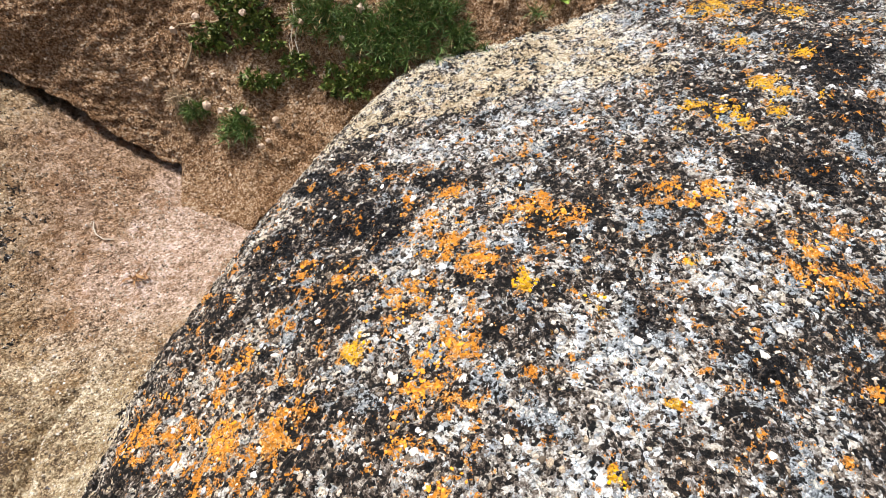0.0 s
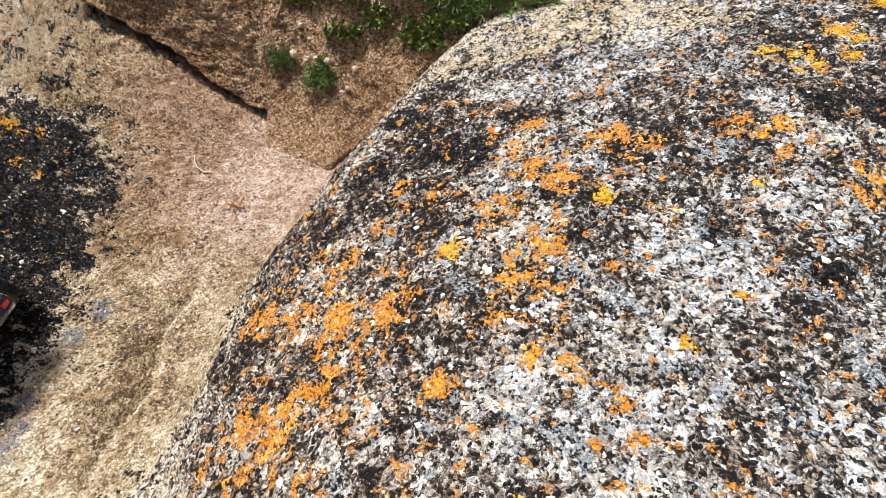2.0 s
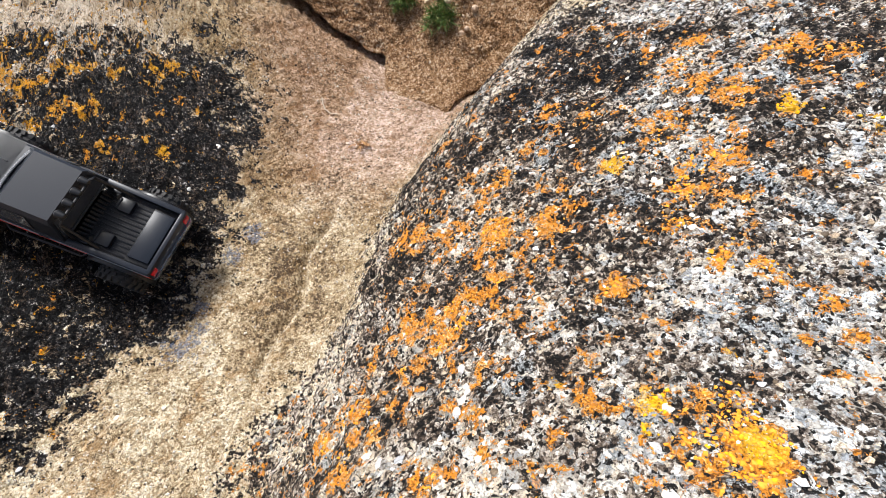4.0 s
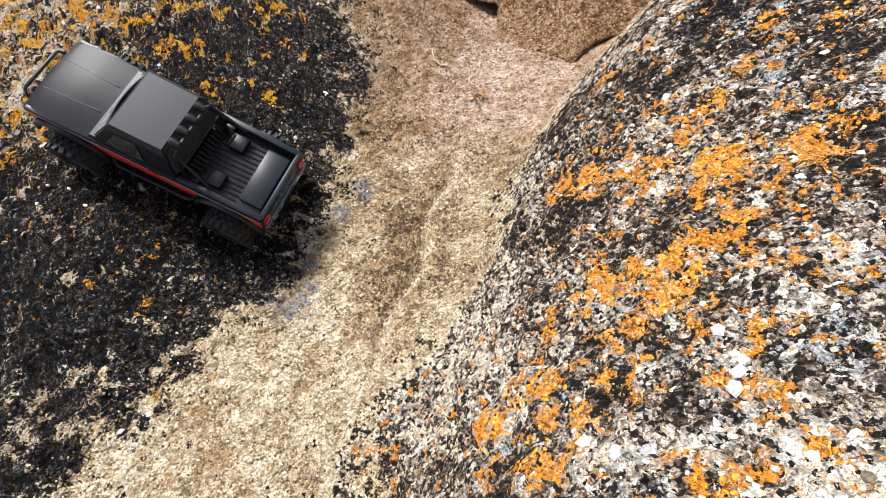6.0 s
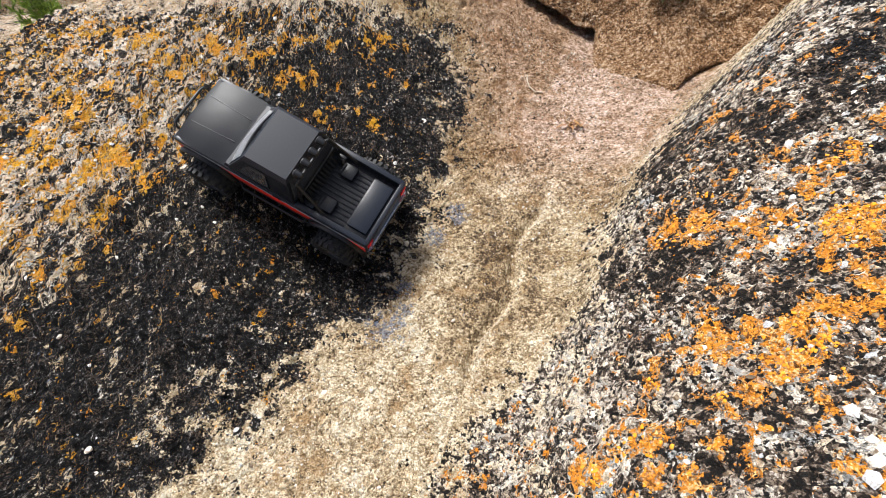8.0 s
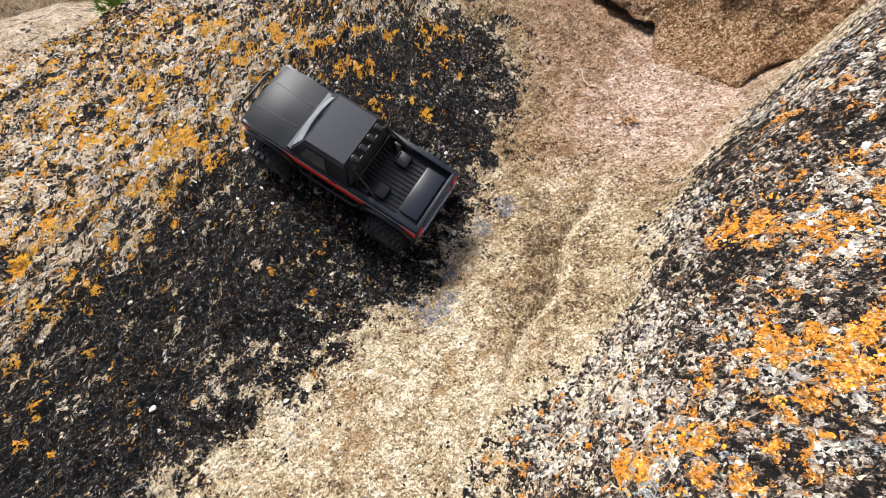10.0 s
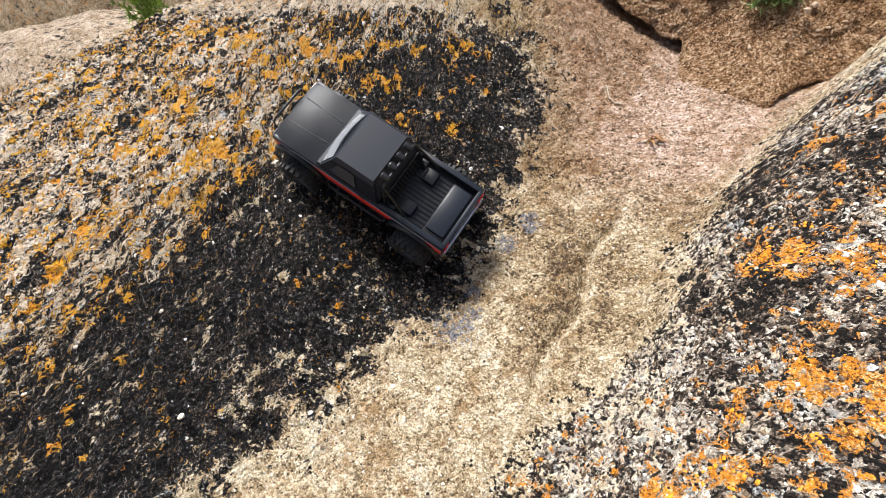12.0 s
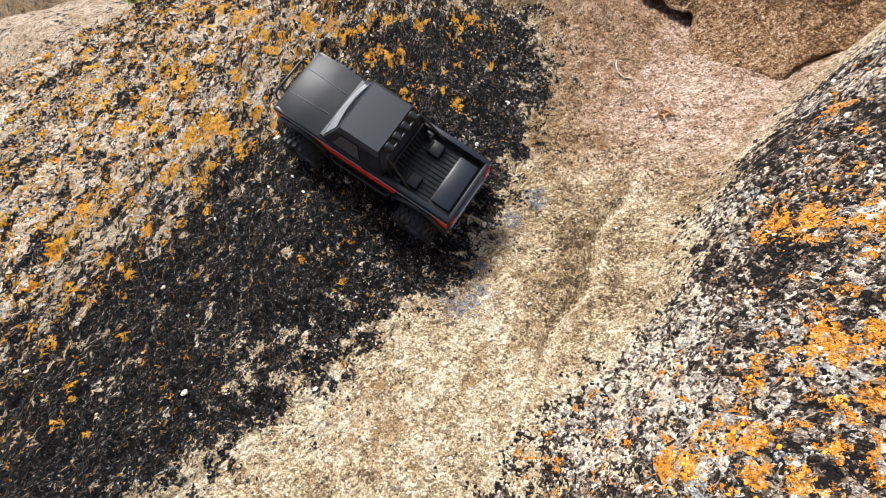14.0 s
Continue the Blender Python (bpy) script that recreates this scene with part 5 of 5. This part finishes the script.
def bank_plants():
    tuft = "green cushion tuft of narrow leaves rooted in the earth bank"
    bank_plant("grass_tuft", -0.345, 0.205, 0.030, 0.020, 16, "grass", "green cushion tuft with dry flower heads rooted in the earth bank", 101, [(-0.030, 0.026, 0.0065), (0.012, 0.028, 0.006), (0.040, -0.018, 0.005), (-0.010, 0.030, 0.005)])
    bank_plant("grass_tuft", -0.425, 0.225, 0.022, 0.014, 9, "grass", tuft, 111, [(0.026, 0.012, 0.0075)])
    bank_plant("dry_tuft", -0.455, 0.245, 0.020, 0.010, 8, "dry", "grey-brown tuft of withered leaves on the bank", 121)
    leafy = "low green plant of small fleshy leaves creeping over the bank"
    for i, (x, z, w, h, k) in enumerate(((-0.303, 0.345, 0.040, 0.030, 44), (-0.385, 0.335, 0.030, 0.026, 30), (-0.305, 0.272, 0.034, 0.014, 26), (-0.243, 0.300, 0.026, 0.020, 20),
                                         (-0.160, 0.276, 0.038, 0.020, 40), (-0.120, 0.302, 0.040, 0.014, 26), (-0.345, 0.385, 0.06, 0.03, 44))):
        bank_plant("leafy_plant", x, z, w, h, k, "leafy", leafy, 131 + 7 * i, [(-0.02, 0.025, 0.006)] if i in (0, 1) else ())
    for i, (x, z, w, h, k) in enumerate(((-0.134, 0.350, 0.060, 0.032, 44), (-0.060, 0.350, 0.050, 0.032, 40), (-0.030, 0.385, 0.060, 0.022, 34), (-0.200, 0.370, 0.060, 0.028, 34),
                                         (-0.085, 0.318, 0.030, 0.012, 10), (0.023, 0.350, 0.026, 0.022, 14), (0.155, 0.372, 0.006, 0.004, 2), (0.060, 0.322, 0.010, 0.004, 3), (0.142, 0.330, 0.008, 0.004, 2),
                                         (0.03, 0.315, 0.012, 0.006, 3))):
        bank_plant("grass_tuft", x, z, w, h, k, "grass", tuft, 201 + 7 * i, [(0.0, 0.03, 0.007), (-0.03, -0.01, 0.005)] if i in (0, 3) else ())
    rng = np.random.RandomState(9)
    p = bank_point(0.197, 0.392)
    cent = p + rng.randn(4, 3) * 0.006
    base, way, ln, wd, dr = rosettes(cent, (0, -0.6, 0.7), 3, 0.022, 0.010, 0.1, 301, 0.6)
    tagged(new("seedling", blade_mesh("seedling", base, way, ln, wd, dr, M_BRIGHT, 302, 0.5)), "bright yellow-green broad-leaved seedling on the bank", "plant")


bank_plants()


def dry_leaf():
    rng = np.random.RandomState(3)
    z = ground_height(-0.453, 0.505)
    base = np.array([-0.453, 0.505, z + 0.006]) + rng.randn(22, 3) * (0.008, 0.005, 0.001)
    way = np.array([0.0, 0.2, 0.45]) + 0.8 * rng.randn(22, 3) * (1.0, 1.0, 0.5)
    me = blade_mesh("dry_leaf", base, way, 0.014 + 0.014 * rng.rand(22), 0.0024 + 0.0022 * rng.rand(22), 0.5 + 0 * base[:, 0], M_WITHERED, 4)
    tagged(new("dry_leaf", me), "curled dry brown leaf lying on the gully grit", "leaf")


dry_leaf()


def twig():
    pts = []
    for x, y in ((-0.549, 0.590), (-0.547, 0.581), (-0.541, 0.573), (-0.531, 0.570), (-0.518, 0.573)):
        pts.append((x, y, ground_height(x, y) + 0.0022))
    ob = new("twig")
    part("stem", tube(pts, 0.0011, 6), M_PALE_TWIG, ob, "bleached bent stem")
    tagged(ob, "bleached curved twig lying on the gully grit", "twig")


twig()


def dry_flowers():
    """Withered flower heads lying on the bank, each with its bit of stem."""
    for i, (x, z, r) in enumerate(((-0.506, 0.267, 0.0065), (-0.388, 0.278, 0.0060), (-0.286, 0.216, 0.0075), (-0.298, 0.189, 0.0055), (-0.261, 0.289, 0.0050))):
        ob = new("dry_flower")
        head = bank_point(x, z) + np.array([0, -0.4 * r, 0])
        foot = bank_point(x + 0.008, z - 0.012) + np.array([0, -0.001, 0])
        flower(ob, foot, head, 0.8 * r, 400 + i)
        tagged(ob, "papery pale pink dry flower head resting on the earth bank", "flower", group="dry flowers on the bank")


dry_flowers()


def trailing_stems():
    """Bare stems and a root that hang over the face of the bank."""
    def along(places, lift):
        return [tuple(bank_point(x, z) + np.array([0, -lift, 0])) for x, z in places]
    ob = new("trailing_stem")
    stem = part("stem", tube(along([(-0.446, 0.342), (-0.436, 0.348), (-0.417, 0.350), (-0.398, 0.351), (-0.382, 0.353), (-0.366, 0.356), (-0.352, 0.366), (-0.349, 0.380)], 0.008), 0.0011, 6), M_DRY, ob, "orange-brown bare stem")
    bm = bmesh.new()
    tip = Vector(bank_point(-0.449, 0.339)) + Vector((0, -0.008, 0))
    bmesh.ops.create_icosphere(bm, subdivisions=2, radius=0.006, matrix=Matrix.Translation(tip))
    rng = random.Random(77)
    for v in bm.verts:
        v.co = tip + (v.co - tip) * (0.7 + 0.5 * rng.random())
    part("flower_head", bm, M_FLOWER, stem, "papery dry flower head", smooth=False)
    tagged(ob, "orange-brown flower stem trailing over the earth bank", "stem")
    ob = new("dry_root")
    part("stem", tube(along([(-0.436, 0.338), (-0.428, 0.333), (-0.421, 0.322), (-0.423, 0.310), (-0.427, 0.300), (-0.434, 0.287)], 0.003), 0.0018, 6), M_DRY, ob, "grey-brown woody root")
    part("side_root", tube(along([(-0.425, 0.328), (-0.415, 0.336), (-0.404, 0.334)], 0.003), 0.0010, 6), M_DRY, ob)
    tagged(ob, "woody grey-brown root hanging from the earth bank", "root")
    for i, (x, z) in enumerate(((-0.242, 0.345), (-0.252, 0.340), (-0.247, 0.352))):
        ob = new("hanging_twig")
        part("stem", tube(along([(x, z + 0.030), (x + 0.003, z + 0.010), (x - 0.004, z - 0.015), (x + 0.006 - 0.004 * i, z - 0.045)], 0.009), 0.0008, 5), M_PALE_TWIG, ob)
        tagged(ob, "thin bleached twig hanging among the bank plants", "twig", group="hanging dry twigs")


trailing_stems()


def pebbles():
    """Small stones that lie loose on the rock and on the gully floor."""
    M_PEBBLE = grit_material("pebble_stone", [(0.0, (0.72, 0.69, 0.62)), (0.5, (0.82, 0.80, 0.76)), (1.0, (0.66, 0.58, 0.47))], 0.6)
    rng = random.Random(19)
    rows = ((-0.614, 0.010, 0.0052), (-0.895, -0.074, 0.0050), (-0.808, -0.147, 0.0058), (-1.004, -0.232, 0.0055), (-0.717, 0.089, 0.0040), (-0.894, 0.165, 0.0058),
            (-1.029, 0.090, 0.0066), (-0.970, -0.160, 0.0045), (-0.560, 0.030, 0.0036), (-0.505, 0.140, 0.0034), (-0.440, 0.420, 0.0034), (-0.370, 0.560, 0.0036))
    for x, y, r in rows:
        bm = bmesh.new()
        bmesh.ops.create_icosphere(bm, subdivisions=2, radius=1.0)
        lean = [0.75 + 0.5 * rng.random() for _ in range(3)]
        for v in bm.verts:
            v.co = Vector((v.co.x * lean[0], v.co.y * lean[1], v.co.z * 0.55 * lean[2])) * (0.65 * r * (0.80 + 0.40 * rng.random()))
        bmesh.ops.rotate(bm, verts=bm.verts[:], matrix=Matrix.Rotation(rng.random() * 6.28, 3, "Z"))
        me = bpy.data.meshes.new("pebble")
        bm.to_mesh(me)
        bm.free()
        me.materials.append(M_PEBBLE)
        ob = new("pebble", me)
        ob.location = (x, y, ground_height(x, y) + 0.15 * r)
        tagged(ob, "small cream-white quartz pebble lying on the rock", "pebble", group="loose pebbles")


pebbles()


# ---- beyond the dark boulder ----
def dome(name, cx, cy, rx, ry, top, turn, label, material, cover, seed):
    """A weathered boulder as a rounded cap."""
    u, v = np.meshgrid(np.linspace(-1.25, 1.25, 150), np.linspace(-1.25, 1.25, 150))
    r2 = u * u + v * v
    c, s = math.cos(radians(turn)), math.sin(radians(turn))
    x, y = cx + rx * u * c - ry * v * s, cy + rx * u * s + ry * v * c
    z = top - (top + 0.5) * r2 ** 1.6 * 0.6 + 0.10 * fbm(x, y, 2.2, 4, seed) + 0.02 * fbm(x, y, 14.0, 3, seed + 4)
    attrs = {k: np.full_like(x, cover.get(k, 0.0)) for k in ("black", "orange", "sand", "yellow", "pale", "pink", "stain", "drawn", "brown", "grey")}
    return tagged(new(name, grid_mesh(name, x, y, z, attrs, [material])), label, "boulder")


dome("background_boulder", -2.80, 0.55, 1.0, 0.60, 0.245, 20, "tan weathered granite boulder behind the dark one", M_ROCK, {"sand": 0.75, "pale": 0.25, "black": 0.0, "pink": 0.4, "orange": -0.4}, 61)
dome("background_boulder", -3.9, 1.35, 1.0, 0.6, 0.62, 15, "reddish-tan granite boulder in the distance", M_ROCK, {"sand": 1.2, "pale": -0.2, "orange": 0.05}, 67)


def far_bush():
    rng = np.random.RandomState(31)
    cent = np.array([-2.06, 0.67, 0.225]) + rng.randn(170, 3) * (0.030, 0.030, 0.055)
    base, way, ln, wd, dr = rosettes(cent, (0.2, -0.3, 0.8), 16, 0.022, 0.0032, 0.2, 32, 0.7)
    ob = new("bush", blade_mesh("bush", base, way, ln, wd, dr, M_BRIGHT, 33))
    tagged(ob, "bright green leafy bush behind the dark boulder", "bush")
    part("stem", tube([(-2.06, 0.66, -0.05), (-2.055, 0.655, 0.12), (-2.06, 0.66, 0.26)], 0.006, 7), M_DRY, ob, "woody stem")
    cent = np.array([-1.93, 0.80, 0.22]) + rng.randn(30, 3) * (0.04, 0.04, 0.03)
    base, way, ln, wd, dr = rosettes(cent, (0.2, -0.3, 0.8), 14, 0.07, 0.002, 0.4, 34, 0.5)
    tagged(new("dry_grass", blade_mesh("dry_grass", base, way, ln, wd, dr, M_DRY, 35)), "tuft of dry straw-coloured grass behind the boulder", "grass")


far_bush()
